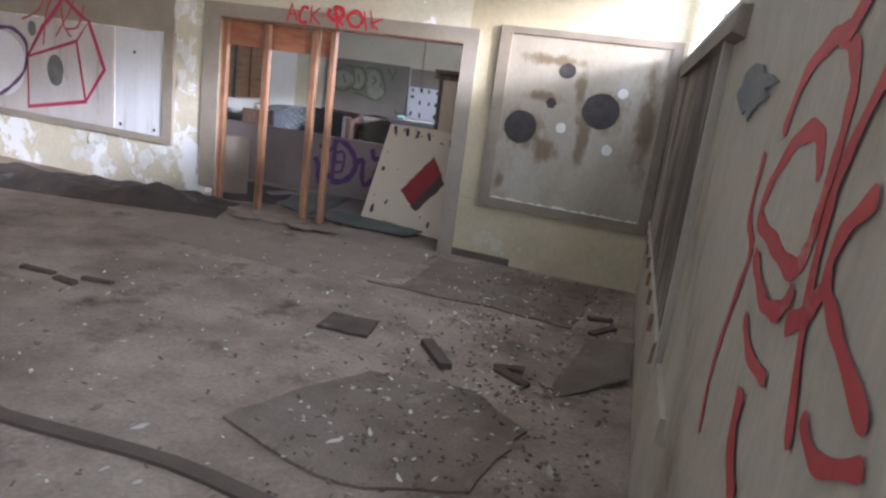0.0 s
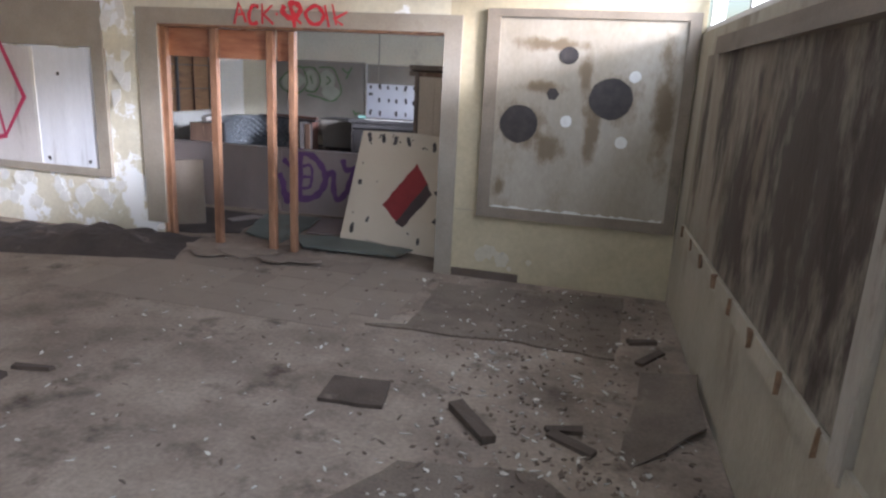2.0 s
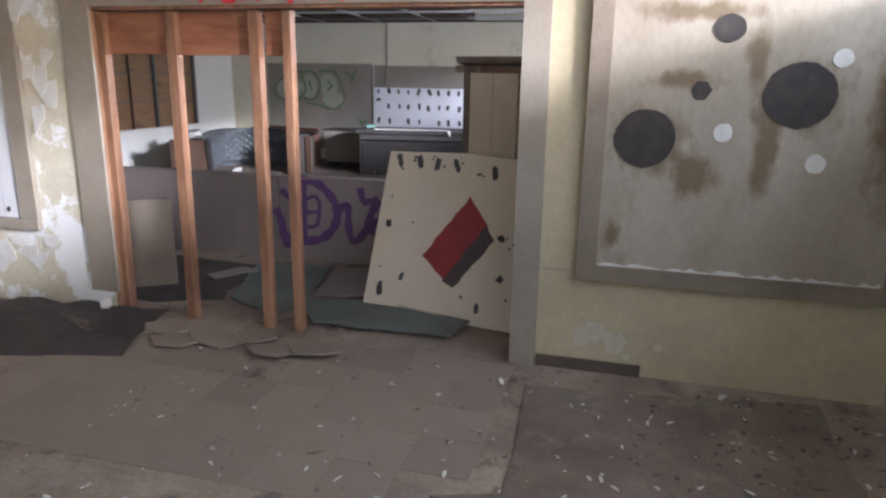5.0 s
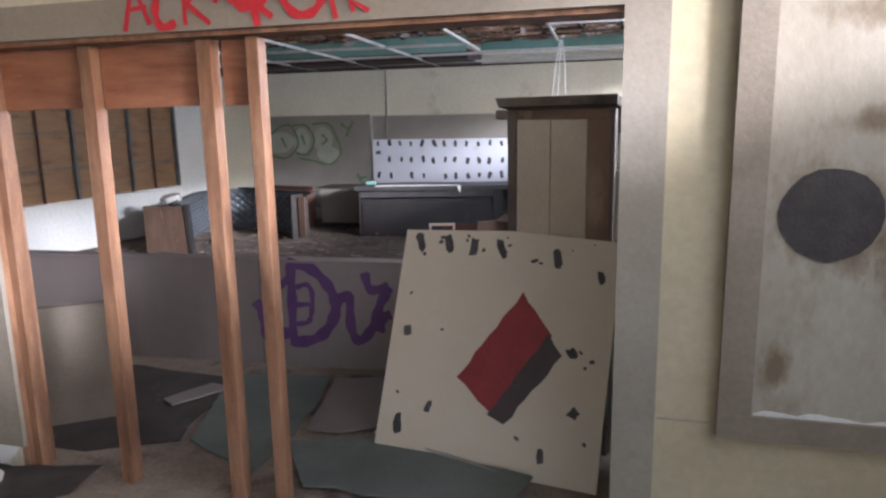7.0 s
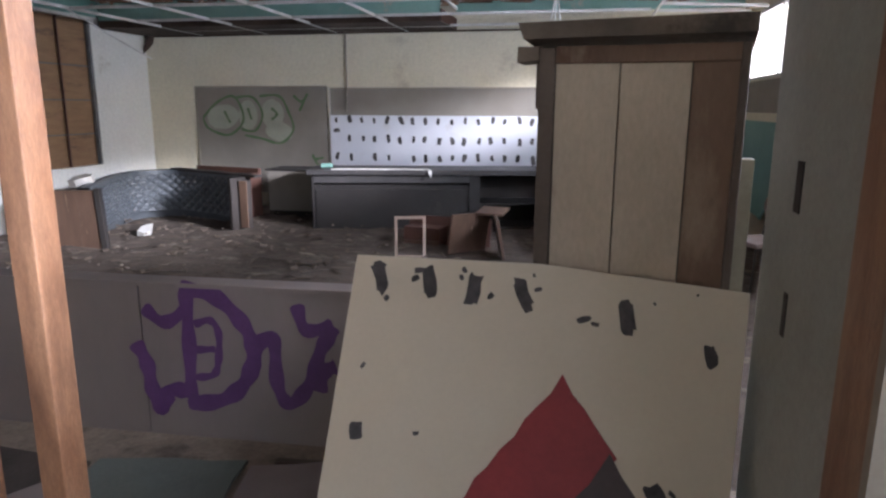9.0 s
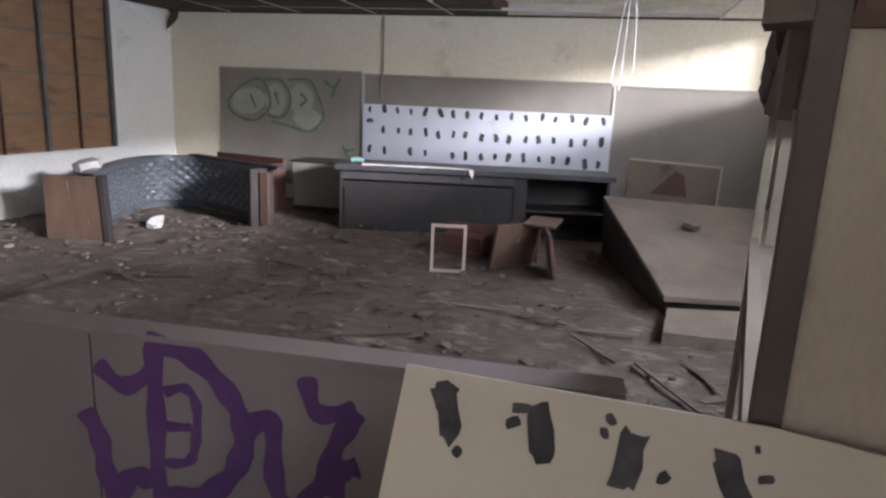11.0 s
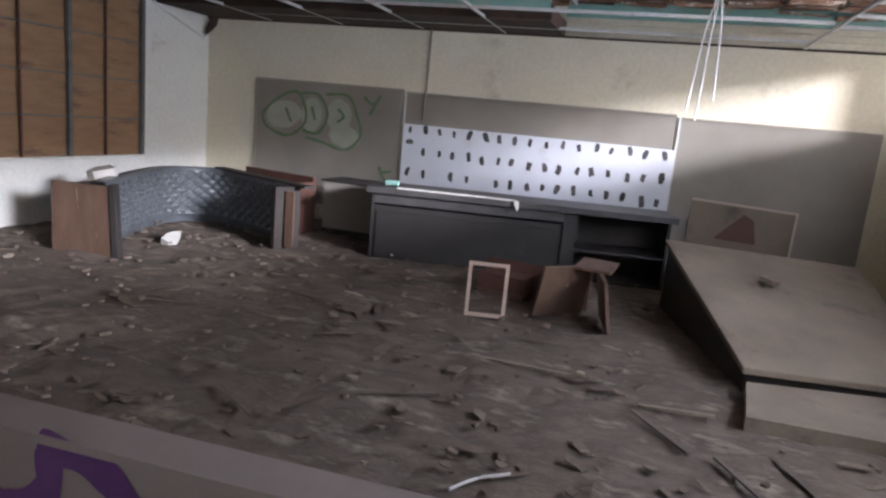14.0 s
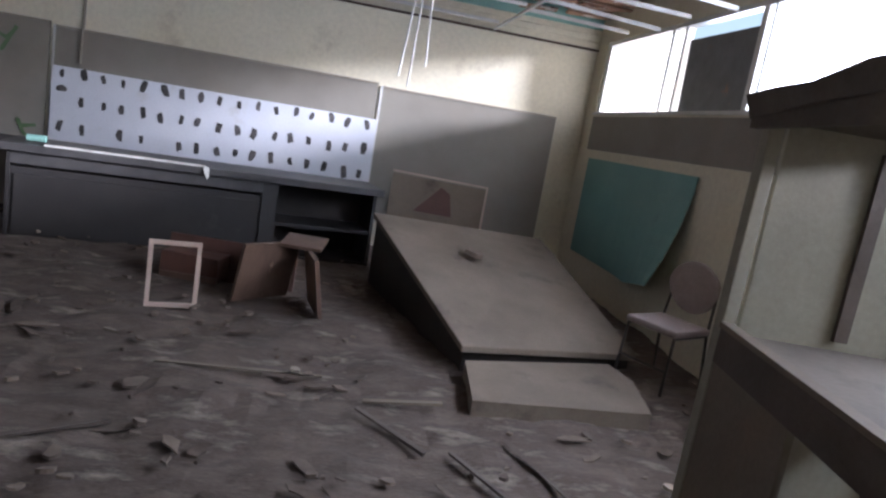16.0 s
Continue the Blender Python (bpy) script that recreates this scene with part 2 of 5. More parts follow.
M_PANEL = surface("cream_laminate", (0.62, 0.555, 0.44), (0.57, 0.50, 0.39), 1.3, 0.55, 0.04, (0.44, 0.37, 0.28), 2.2, 0.66, soft=0.2, grit=0.06)
M_EDGE = surface("chipboard_edge", (0.30, 0.20, 0.12), (0.18, 0.11, 0.07), 30, 0.9, 0.4)
M_REDP = surface("red_spray_paint", (0.30, 0.028, 0.032), (0.22, 0.02, 0.025), 6, 0.5, 0.05)
M_REDG = surface("bright_red_spray_paint", (0.62, 0.03, 0.045), (0.52, 0.03, 0.04), 6, 0.5, 0.05)
M_MAGENTA = surface("crimson_spray_paint", (0.46, 0.03, 0.10), (0.38, 0.025, 0.08), 6, 0.5, 0.05)
M_REDW = surface("faded_red_spray_paint", (0.50, 0.075, 0.075), (0.42, 0.05, 0.055), 3, 0.6, 0.05, (0.45, 0.30, 0.24), 3.0, 0.63)
M_BLACKP = surface("dark_spray_paint", (0.06, 0.045, 0.045), (0.08, 0.055, 0.055), 8, 0.6, 0.05)
M_PURPLE = surface("purple_spray_paint", (0.095, 0.035, 0.135), (0.13, 0.055, 0.17), 5, 0.55, 0.05)
M_GREENP = surface("green_spray_outline", (0.095, 0.165, 0.07), (0.14, 0.20, 0.105), 6, 0.7, 0.05)
M_PALEGREEN = surface("pale_spray_fill", (0.38, 0.39, 0.31), (0.33, 0.34, 0.27), 5, 0.7, 0.05)
M_TACK = surface("grey_tackboard", (0.30, 0.278, 0.24), (0.245, 0.222, 0.19), 1.2, 0.9, 0.15, (0.25, 0.222, 0.188), 1.0, 0.6, fine=120, soft=0.15)
M_GRATE = surface("white_laminate", (0.76, 0.78, 0.84), (0.68, 0.70, 0.77), 1.5, 0.5, 0.08, (0.58, 0.58, 0.60), 2.0, 0.62)
M_GLUE = surface("dark_glue_patch", (0.05, 0.047, 0.05), (0.11, 0.10, 0.10), 20, 0.8, 0.3, vary=0.4)
M_BAR = surface("charcoal_counter", (0.034, 0.029, 0.027), (0.024, 0.021, 0.02), 2.0, 0.6, 0.15, (0.07, 0.06, 0.053), 2.0, 0.6, soft=0.2)
M_BARTOP = surface("dusty_black_worktop", (0.045, 0.042, 0.042), (0.075, 0.07, 0.068), 3.0, 0.5, 0.1)
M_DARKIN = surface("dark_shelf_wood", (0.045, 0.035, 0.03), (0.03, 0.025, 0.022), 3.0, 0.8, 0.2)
M_VINYL = surface("black_tufted_vinyl", (0.085, 0.095, 0.105), (0.12, 0.13, 0.14), 3.0, 0.33, 0.08, (0.16, 0.15, 0.14), 2.5, 0.66)
M_WOOD = surface("brown_veneer", (0.15, 0.09, 0.06), (0.095, 0.056, 0.038), 3.0, 0.55, 0.15, (0.36, 0.25, 0.17), 3.0, 0.62, (3, 3, 0.6))
M_REDWOOD = surface("red_brown_veneer", (0.115, 0.05, 0.035), (0.075, 0.035, 0.025), 3.0, 0.55, 0.15)
M_PALEWOOD = surface("bare_pale_wood", (0.60, 0.47, 0.38), (0.52, 0.39, 0.31), 5.0, 0.7, 0.1)
M_SLAB = surface("dusty_beige_board", (0.245, 0.20, 0.15), (0.17, 0.135, 0.10), 1.3, 0.9, 0.15, (0.10, 0.08, 0.06), 1.9, 0.56, soft=0.15)
M_CAB = surface("scuffed_plywood_end", (0.57, 0.49, 0.39), (0.45, 0.38, 0.29), 1.8, 0.7, 0.2, (0.24, 0.155, 0.10), 1.6, 0.58, (1.4, 1.4, 0.6), 60, soft=0.2)
M_CABROT = surface("brown_rotten_plywood", (0.21, 0.135, 0.09), (0.12, 0.07, 0.045), 2.0, 0.75, 0.3, (0.36, 0.29, 0.21), 2.2, 0.58, (1.4, 1.4, 0.5), 60, soft=0.2)
M_CABFRAME = surface("grey_brown_wood", (0.13, 0.10, 0.08), (0.085, 0.065, 0.05), 3.0, 0.7, 0.25, fine=60)
M_CABIN = surface("cream_cabinet_lining", (0.34, 0.315, 0.24), (0.28, 0.255, 0.195), 1.5, 0.7, 0.1, (0.17, 0.145, 0.11), 2.0, 0.62, soft=0.2)
M_SHELF = surface("dusty_shelf_board", (0.215, 0.18, 0.14), (0.15, 0.123, 0.095), 2.0, 0.85, 0.15, (0.09, 0.072, 0.056), 2.2, 0.58, soft=0.15)
M_TEAL = surface("teal_chalkboard", (0.16, 0.33, 0.31), (0.20, 0.38, 0.36), 1.5, 0.6, 0.1, (0.12, 0.22, 0.21), 1.5, 0.62)
M_TEALWALL = surface("faded_green_upper_wall", (0.22, 0.42, 0.36), (0.30, 0.48, 0.42), 1.5, 0.8, 0.2, (0.42, 0.40, 0.33), 1.6, 0.62)
M_TEE = surface("white_ceiling_tee", (0.72, 0.72, 0.70), (0.55, 0.53, 0.49), 5.0, 0.45, 0.05, (0.30, 0.24, 0.18), 4.0, 0.64)
M_LATH = surface("rotten_roof_lath", (0.37, 0.225, 0.145), (0.19, 0.105, 0.068), 5.0, 0.9, 0.5, (0.62, 0.58, 0.52), 4.0, 0.55, (1, 3, 1), 60, vary=0.7, island=True)
M_JOIST = surface("dark_joist", (0.085, 0.055, 0.04), (0.055, 0.037, 0.028), 5.0, 0.9, 0.3)
M_DECK = surface("black_roof_felt", (0.045, 0.035, 0.03), (0.07, 0.05, 0.04), 3.0, 0.95, 0.3)
M_STEEL = surface("grey_window_steel", (0.16, 0.165, 0.165), (0.11, 0.11, 0.11), 6.0, 0.5, 0.1, (0.25, 0.14, 0.08), 5.0, 0.65)
M_ALU = surface("white_window_frame", (0.70, 0.70, 0.68), (0.58, 0.57, 0.54), 4.0, 0.5, 0.05)
M_CHROME = surface("dark_tube_metal", (0.05, 0.042, 0.038), (0.035, 0.03, 0.027), 8.0, 0.45, 0.05)
M_PAD = surface("dusty_pink_upholstery", (0.36, 0.30, 0.28), (0.30, 0.245, 0.23), 6.0, 0.95, 0.3)
M_GROUND = surface("outside_ground", (0.22, 0.21, 0.17), (0.16, 0.16, 0.12), 0.3, 0.95, 0.2)
M_CEIL = surface("old_ceiling", (0.62, 0.60, 0.55), (0.52, 0.49, 0.44), 1.0, 0.9, 0.15)
M_PALETRIM = surface("pale_peeling_trim", (0.46, 0.43, 0.37), (0.34, 0.30, 0.25), 3.0, 0.8, 0.3, (0.15, 0.11, 0.08), 3.0, 0.58, (2, 2, 0.5))
M_BLOT = surface("brown_red_blot", (0.13, 0.065, 0.05), (0.10, 0.05, 0.04), 6, 0.7, 0.05)
M_CABTOP = surface("brown_ragged_top", (0.17, 0.135, 0.105), (0.10, 0.08, 0.062), 3.0, 0.85, 0.4, (0.05, 0.04, 0.032), 2.5, 0.56)
M_DARKMAT = surface("dark_sodden_carpet", (0.075, 0.06, 0.052), (0.045, 0.036, 0.031), 4.0, 0.95, 0.7, (0.13, 0.105, 0.09), 3.5, 0.6)
M_DOOR = surface("grey_green_door_paint", (0.36, 0.37, 0.335), (0.27, 0.275, 0.24), 2.0, 0.6, 0.15, (0.15, 0.13, 0.105), 1.5, 0.58, soft=0.2)
M_PAPER = surface("crumpled_white_paper", (0.66, 0.64, 0.60), (0.56, 0.54, 0.50), 6.0, 0.9, 0.3)

# ---- large structure ----
W1, W2 = 6.06, 6.20
struct("ground", B(-60, 60, -60, 60, -0.6, -0.5), M_GROUND, "bare dull ground outside the building", "ground")
struct("floor", B(-9.5, 1.3, -4.0, 7.8, -0.3, 0.0), M_CONC, "dusty stained concrete floor with scattered litter", "floor")

# far floor: uneven with trodden debris
bm = bmesh.new()
nx, ny = 118, 98
grid = []
for j in range(ny + 1):
    row = []
    for i in range(nx + 1):
        x, y = -9.4 + 9.55 * i / nx, 7.8 + 7.75 * j / ny
        h = 0.05 * noise.fractal(Vector((x * 1.6, y * 1.6, 3)), 1.0, 2.0, 4) + 0.03 * abs(noise.noise(Vector((x * 5, y * 5, 7))))
        row.append(bm.verts.new((x, y, FAR + h * 0.9)))
    grid.append(row)
for j in range(ny):
    for i in range(nx):
        bm.faces.new((grid[j][i], grid[j][i + 1], grid[j + 1][i + 1], grid[j + 1][i]))
far_floor = struct("floor_far", bm, M_FARDIRT, "floor covered in dark trodden dirt and rotten debris", "floor")
struct("floor_slab", B(-9.5, 0.3, 7.8, 15.7, -0.4, -0.2), M_CONC, "concrete slab under the debris", "floor")

# near end wall with the wide opening
bm = B(-9.5, -4.42, W1, W2, 0, 3.0)
struct("wall_partition_west", bm, M_PEEL, "cream wall with peeling paint and bare plaster", "wall")
struct("wall_partition_east", B(-1.56, 0.42, W1, W2, 0, 3.0), M_CREAM, "cream yellow painted wall, scuffed near the floor", "wall")
struct("wall_partition_head", B(-4.42, -1.56, W1, W2, 2.08, 3.0), M_PEEL, "wall above the wide opening", "wall")

# near room: right wall, slightly out of square, with a high window band
RW = pose(0.40, 6.06, 0, 0, 0, 3.7)          # local -y runs towards the start of the walk


def rbox(bm, y0, y1, x0, x1, z0, z1, **k):
    return box(bm, x0, x1, y0, y1, z0, z1, m=RW, **k)


SILL, HEAD = 2.12, 2.94
struct("wall_east_near", rbox(bmesh.new(), -10.2, 0.1, 0.0, 0.16, 0, SILL), M_RIGHT, "mouldy water-stained plaster wall", "wall")
struct("wall_east_near_head", rbox(bmesh.new(), -10.2, 0.1, 0.0, 0.16, HEAD, 3.0), M_RIGHT, "wall above the high windows", "wall")
bm = bmesh.new()
for k in range(9):
    rbox(bm, -10.2 + k * 1.26, -10.14 + k * 1.26, 0.03, 0.12, SILL, HEAD)
rbox(bm, -10.2, 0.1, 0.02, 0.14, SILL, SILL + 0.04)
struct("window_1", bm, M_ALU, "high window band with pale frames above the wall", "window")
bm = B(-9.5, -6.3, -4.15, -4.0, 0, 3.0)
box(bm, -1.3, 1.3, -4.15, -4.0, 0, 3.0)
box(bm, -6.3, -1.3, -4.15, -4.0, 0, 0.9)
box(bm, -6.3, -1.3, -4.15, -4.0, 2.4, 3.0)
struct("wall_south", bm, M_CREAM, "plain wall behind the start of the walk", "wall")
struct("wall_west_near", B(-9.65, -9.5, -4.15, 6.2, 0, 3.0), M_WHITEWALL, "plain pale wall", "wall")
struct("ceiling", B(-9.65, 1.35, -4.15, W2, 3.0, 3.12), M_CEIL, "old pale ceiling", "ceiling")

# far room walls
XE, XW, YN = 0.10, -9.35, 15.5
TOP = 3.35
struct("wall_north", B(XW - 0.15, XE + 0.15, YN, YN + 0.15, -0.4, TOP), M_FARWALL, "pale cream end wall with grey tackboards", "wall")
struct("wall_upper_band", B(-4.0, XE, YN - 0.03, YN - 0.004, 2.955, 3.14), M_TEALWALL, "faded green strip of wall above the lost ceiling", "trim")
for k, z in enumerate((2.735, 2.81, 2.885)):
    struct("wall_plank", B(-4.0, XE, YN - 0.026 + 0.003 * k, YN - 0.004, z, z + 0.066, wear=0.004), M_FARWALL, "cream plank above the lost ceiling", "trim")
struct("wall_upper_west", B(XW + 0.003, XW + 0.02, 12.6, YN - 0.05, 2.88, TOP), M_TEALWALL, "faded green strip of wall above the windows", "trim")
struct("wall_angle", B(XW, XE, YN - 0.03, YN - 0.003, 2.70, 2.725), M_JOIST, "dark rusty wall angle of the lost ceiling", "trim")
# west wall with boarded windows
WY0, WY1, WZ0, WZ1 = 9.40, 14.20, 0.68, 2.83
bm = B(XW - 0.15, XW, W2, WY0, -0.4, TOP)
box(bm, XW - 0.15, XW, WY1, YN, -0.4, TOP)
box(bm, XW - 0.15, XW, WY0, WY1, -0.4, WZ0)
box(bm, XW - 0.15, XW, WY0, WY1, WZ1, TOP)
struct("wall_west", bm, M_WHITEWALL, "bright white painted wall round boarded windows", "wall")
# east wall with high windows
ES, EH = 1.93, 2.78
bm = B(XE, XE + 0.15, W2 + 0.001, YN, -0.4, ES)
box(bm, XE, XE + 0.15, W2 + 0.001, YN, EH, TOP)
box(bm, XE, XE + 0.15, 15.18, YN, ES, EH)
struct("wall_east", bm, M_FARWALL, "cream wall with a band of high windows", "wall")
struct("wall_east_band", B(XE - 0.012, XE - 0.003, 6.3, 15.17, 1.52, 1.91), M_TACK, "grey board strip under the high windows", "trim")
win = tagged(new("window_2"), "high window band with white frames and broken panes", "window", kind="structure")
for y0, w in ((15.10, 0.07), (13.55, 0.05), (13.30, 0.05), (12.10, 0.07), (12.00, 0.03), (10.75, 0.06), (9.45, 0.06), (8.15, 0.06), (6.85, 0.06)):
    part("mullion", B(XE + 0.02, XE + 0.09, y0, y0 + w, ES, EH), M_ALU, win)
# Translucent panes, added so the overexposed sky in the windows reads white.
M_PANE = bpy.data.materials.new("white_sky_glass")
M_PANE.use_nodes = True
pn = M_PANE.node_tree
clear, milky, both = pn.nodes.new("ShaderNodeBsdfTransparent"), pn.nodes.new("ShaderNodeBsdfTranslucent"), pn.nodes.new("ShaderNodeMixShader")
milky.inputs[0].default_value = (0.86, 0.88, 0.90, 1)
both.inputs[0].default_value = 0.55
pn.links.new(clear.outputs[0], both.inputs[1])
pn.links.new(milky.outputs[0], both.inputs[2])
pn.links.new(both.outputs[0], pn.nodes["Material Output"].inputs[0])
for y0, y1 in ((6.93, 8.14), (8.22, 9.44), (9.52, 10.74), (10.82, 11.99), (13.36, 13.54), (13.61, 15.09)):
    pane = part("pane", B(XE + 0.07, XE + 0.076, y0, y1, ES + 0.031, EH - 0.041), M_PANE, win, "translucent pane added so the sky behind reads white")
    pane.visible_shadow = False
part("window_sill", B(XE - 0.03, XE + 0.14, 6.3, 15.18, ES, ES + 0.03), M_ALU, win)
part("window_head", B(XE + 0.01, XE + 0.1, 6.3, 15.18, EH - 0.04, EH), M_ALU, win)
part("pane_board", B(XE + 0.04, XE + 0.06, 12.13, 13.24, ES + 0.02, EH - 0.18, wear=0.02), M_STEEL, win, "grubby board filling one pane")

# roof over the far room: felt, joists and broken laths
struct("roof", B(XW - 0.15, XE + 0.15, W2 - 0.15, YN + 0.15, TOP, TOP + 0.1), M_DECK, "dark underside of the roof", "roof")
bm = bmesh.new()
for k in range(17):
    x = XW + 0.25 + k * 0.575
    box(bm, x, x + 0.045, W2, YN - 0.04, 3.18, 3.3, wear=0.004)
thing("roof_joists", bm, M_JOIST, "dark timber joists under the roof", "joist", kind="stuff")
bm = bmesh.new()
for k in range(17):
    x = XW + 0.25 + k * 0.575
    y = W2
    while y < YN - 0.1:
        w = random.uniform(0.035, 0.085)
        if random.random() > 0.17:
            tilt = random.uniform(-8, 8) if random.random() > 0.2 else random.uniform(-35, 35)
            drop = random.uniform(0.0, 0.09)
            m = pose(x + 0.29, y, 3.15 - drop, tilt, random.uniform(-4, 4), random.uniform(-2, 2))
            l = 0.285 * random.uniform(0.75, 1.0)
            box(bm, -l, l, 0, w, -0.012, 0.012, m=m, wear=0.006)
        y += w + random.uniform(0.004, 0.025)
thing("roof_laths", bm, M_LATH, "rotten brown ceiling laths hanging loose under the roof", "laths", kind="stuff")

scraps = random.Random(8)
bm, bm2 = bmesh.new(), bmesh.new()
for k in range(620):
    x, y = scraps.uniform(XW + 0.3, XE - 0.1), scraps.uniform(6.6, 14.2)
    m = pose(x, y, 3.12 - scraps.uniform(0.0, 0.13), scraps.uniform(-70, 70), scraps.uniform(-40, 40), scraps.gauss(0, 25))
    r = scraps.uniform(0.018, 0.055)
    outline = [(r * 1.7 * math.cos(a) * scraps.uniform(0.5, 1.2), r * math.sin(a) * scraps.uniform(0.4, 1.2)) for a in [6.2832 * i / 7 for i in range(7)]]
    prism(bm2 if scraps.random() < 0.38 else bm, outline, 0.008, m)
thing("ceiling_scraps", bm, M_LATH, "splintered brown scraps hanging from the laths", "scraps", kind="stuff")
thing("insulation_scraps", bm2, surface("grey_insulation", (0.62, 0.60, 0.57), (0.44, 0.41, 0.38), 8, 0.95, 0.4, (0.2, 0.15, 0.11), 7, 0.58, vary=0.4, island=True), "torn grey-white insulation hanging from the laths", "insulation", kind="stuff")

# suspended ceiling grid without its tiles
grid_ob = empty("ceiling_grid", "bent white metal grid of a lost suspended ceiling", "ceiling grid")


def tee(p, q, sag=0.0):
    p, q = Vector(p), Vector(q)
    d = q - p
    a = math.degrees(math.atan2(d.y, d.x))
    m = pose(*p, 0, -math.degrees(math.atan2(d.z, math.hypot(d.x, d.y))), a)
    bm = B(0, d.length, -0.013, 0.013, 0, 0.004, m=m)
    box(bm, 0, d.length, -0.002, 0.002, 0.004, 0.035, m=m)
    part("tee", bm, M_TEE, grid_ob)


ZC = 2.74
for x in (-8.2, -7.05, -5.85, -4.7, -3.52, -2.35, -1.19):
    far_y = {-2.35: 12.5, -3.52: 13.3}.get(x, 15.45)
    tee((x + 0.02, 6.4, ZC + 0.01), (x - 0.05, far_y, ZC - 0.03))
for y in (7.4, 8.6, 9.95, 11.25, 12.45, 13.7, 14.9):
    if y in (11.25,):
        tee((-2.38, y, ZC), (-1.21, y + 0.08, ZC))
    elif y > 12:
        tee((-8.2, y, ZC - 0.02), (-3.6 if y < 13 else -1.3, y + 0.05, ZC - 0.03))
    else:
        tee((-8.2, y, ZC), (-1.2, y + 0.1, ZC))
for y, xe in ((8.9, -0.05), (9.6, 0.0), (10.2, -0.05), (10.9, -0.1), (11.55, -0.05), (12.2, -0.05), (12.9, -0.1), (13.5, -0.05), (14.1, -0.1)):
    tee((-1.2, y, ZC), (xe, y + random.uniform(-0.05, 0.05), ZC - random.uniform(0, 0.06)))
duct = empty("ceiling_box", "dark brown boxed duct under the roof beside the end wall", "duct")
part("bottom_board", B(-9.3, -4.0, 14.35, 15.44, 2.72, 2.74), M_JOIST, duct)
part("front_board", B(-9.3, -4.0, 14.33, 14.35, 2.72, 2.83), M_JOIST, duct)
part("green_fascia", B(-9.3, -4.0, 14.338, 14.356, 2.832, 3.10, wear=0.006), M_TEALWALL, duct, "faded green fascia board")
part("end_board", B(-4.0, -3.98, 14.33, 15.44, 2.72, 2.88), M_REDWOOD, duct)
wires = empty("hanging_wire_bundle", "loose white wires hanging from the ceiling grid", "wires", (-2.36, 12.5, 2.72))
for dx, ln in ((0.0, 1.02), (0.07, 0.85), (-0.05, 0.95)):
    part("wire", tube(bmesh.new(), [(dx * 0.2, 0, 0), (-0.02 + dx, 0.02, -0.32), (-0.04 + dx * 1.6, 0, 0.02 - ln)], 0.008), M_TEE, wires)
bm = tube(bmesh.new(), [(-8.2, 12.4, 2.72), (-8.05, 13.0, 2.45), (-7.8, 13.4, 2.2)], 0.01)
thing("hanging_tee", bm, M_TEE, "bent ceiling tee hanging down beside the window wall", "ceiling tee")
bm = prism(bmesh.new(), blob(0.14, 7, 0.45, 0.5, 1.3), 0.02, pose(-9.2, 15.36, 2.62, 80, 20, 30))
thing("hanging_tile_scrap", bm, M_JOIST, "dark torn ceiling tile scrap hanging in the corner", "tile scrap")

# ---- the opening: trim, studs, plywood ----
door = tagged(new("door_1"), "wide cased opening with taupe trim boards", "opening", kind="structure")
part("jamb_trim", B(-4.60, -4.38, W1 - 0.025, W1 - 0.002, 0.16, 2.2), M_TRIM, door)
part("jamb_trim", B(-1.6, -1.45, W1 - 0.025, W1 - 0.002, 0.0, 2.2), M_TRIM, door)
part("head_trim", B(-4.38, -1.6, W1 - 0.024, W1 - 0.002, 2.06, 2.2), M_TRIM, door)
part("jamb_lining", B(-4.42, -4.39, W1 + 0.001, W2 + 0.02, 0, 2.055), M_STUD, door)
part("jamb_lining", B(-1.59, -1.56, W1 + 0.001, W2 + 0.02, 0, 2.055), M_STUD, door)
part("head_lining", B(-4.39, -1.59, W1 + 0.001, W2 + 0.02, 2.04, 2.075), M_STUD, door)
for x, w, t in ((-4.43, 0.075, 2.0), (-3.845, 0.09, 1.5), (-3.25, 0.09, 0.0), (-3.03, 0.075, 0.0)):
    m = pose(x, W1 + 0.06, 0, 0, t * 0.25, 0)
    o = thing("wall_stud", box(bmesh.new(), -w * 0.38, w * 0.38, -0.02, 0.045, 0.0, 2.035, m=m, bevel=0.004), M_STUD,
              "upright orange pine stud in the opening", "stud", "studs in the opening")
    if x == -4.43:
        o.location.x = 0.05
for x0, x1 in ((-4.34, -3.9), (-3.79, -3.3), (-3.2, -3.07)):
    thing("plywood_strip", B(x0, x1, W1 + 0.09, W1 + 0.105, 1.775, 2.035, wear=0.004), M_PLY,
          "reddish weathered plywood strip between the studs", "plywood", "plywood strips")

# ---- near room: boards on the end wall ----
board = empty("display_board", "large framed white board with black round marks and rusty stains", "board")
part("backing", B(-1.13, 0.30, W1 - 0.022, W1 - 0.004, 0.655, 2.20), M_BOARD, board)
part("frame_bottom", B(-1.24, 0.385, W1 - 0.045, W1 - 0.003, 0.565, 0.655), M_BOARDFRAME, board)
part("frame_top", B(-1.24, 0.385, W1 - 0.045, W1 - 0.003, 2.20, 2.26), M_BOARDFRAME, board)
part("frame_side", B(-1.24, -1.13, W1 - 0.044, W1 - 0.003, 0.655, 2.20), M_BOARDFRAME, board)
part("frame_side", B(0.30, 0.385, W1 - 0.044, W1 - 0.003, 0.655, 2.20), M_BOARDFRAME, board)
WALLM = pose(0, W1 - 0.0245, 0, 90, 0, 0)


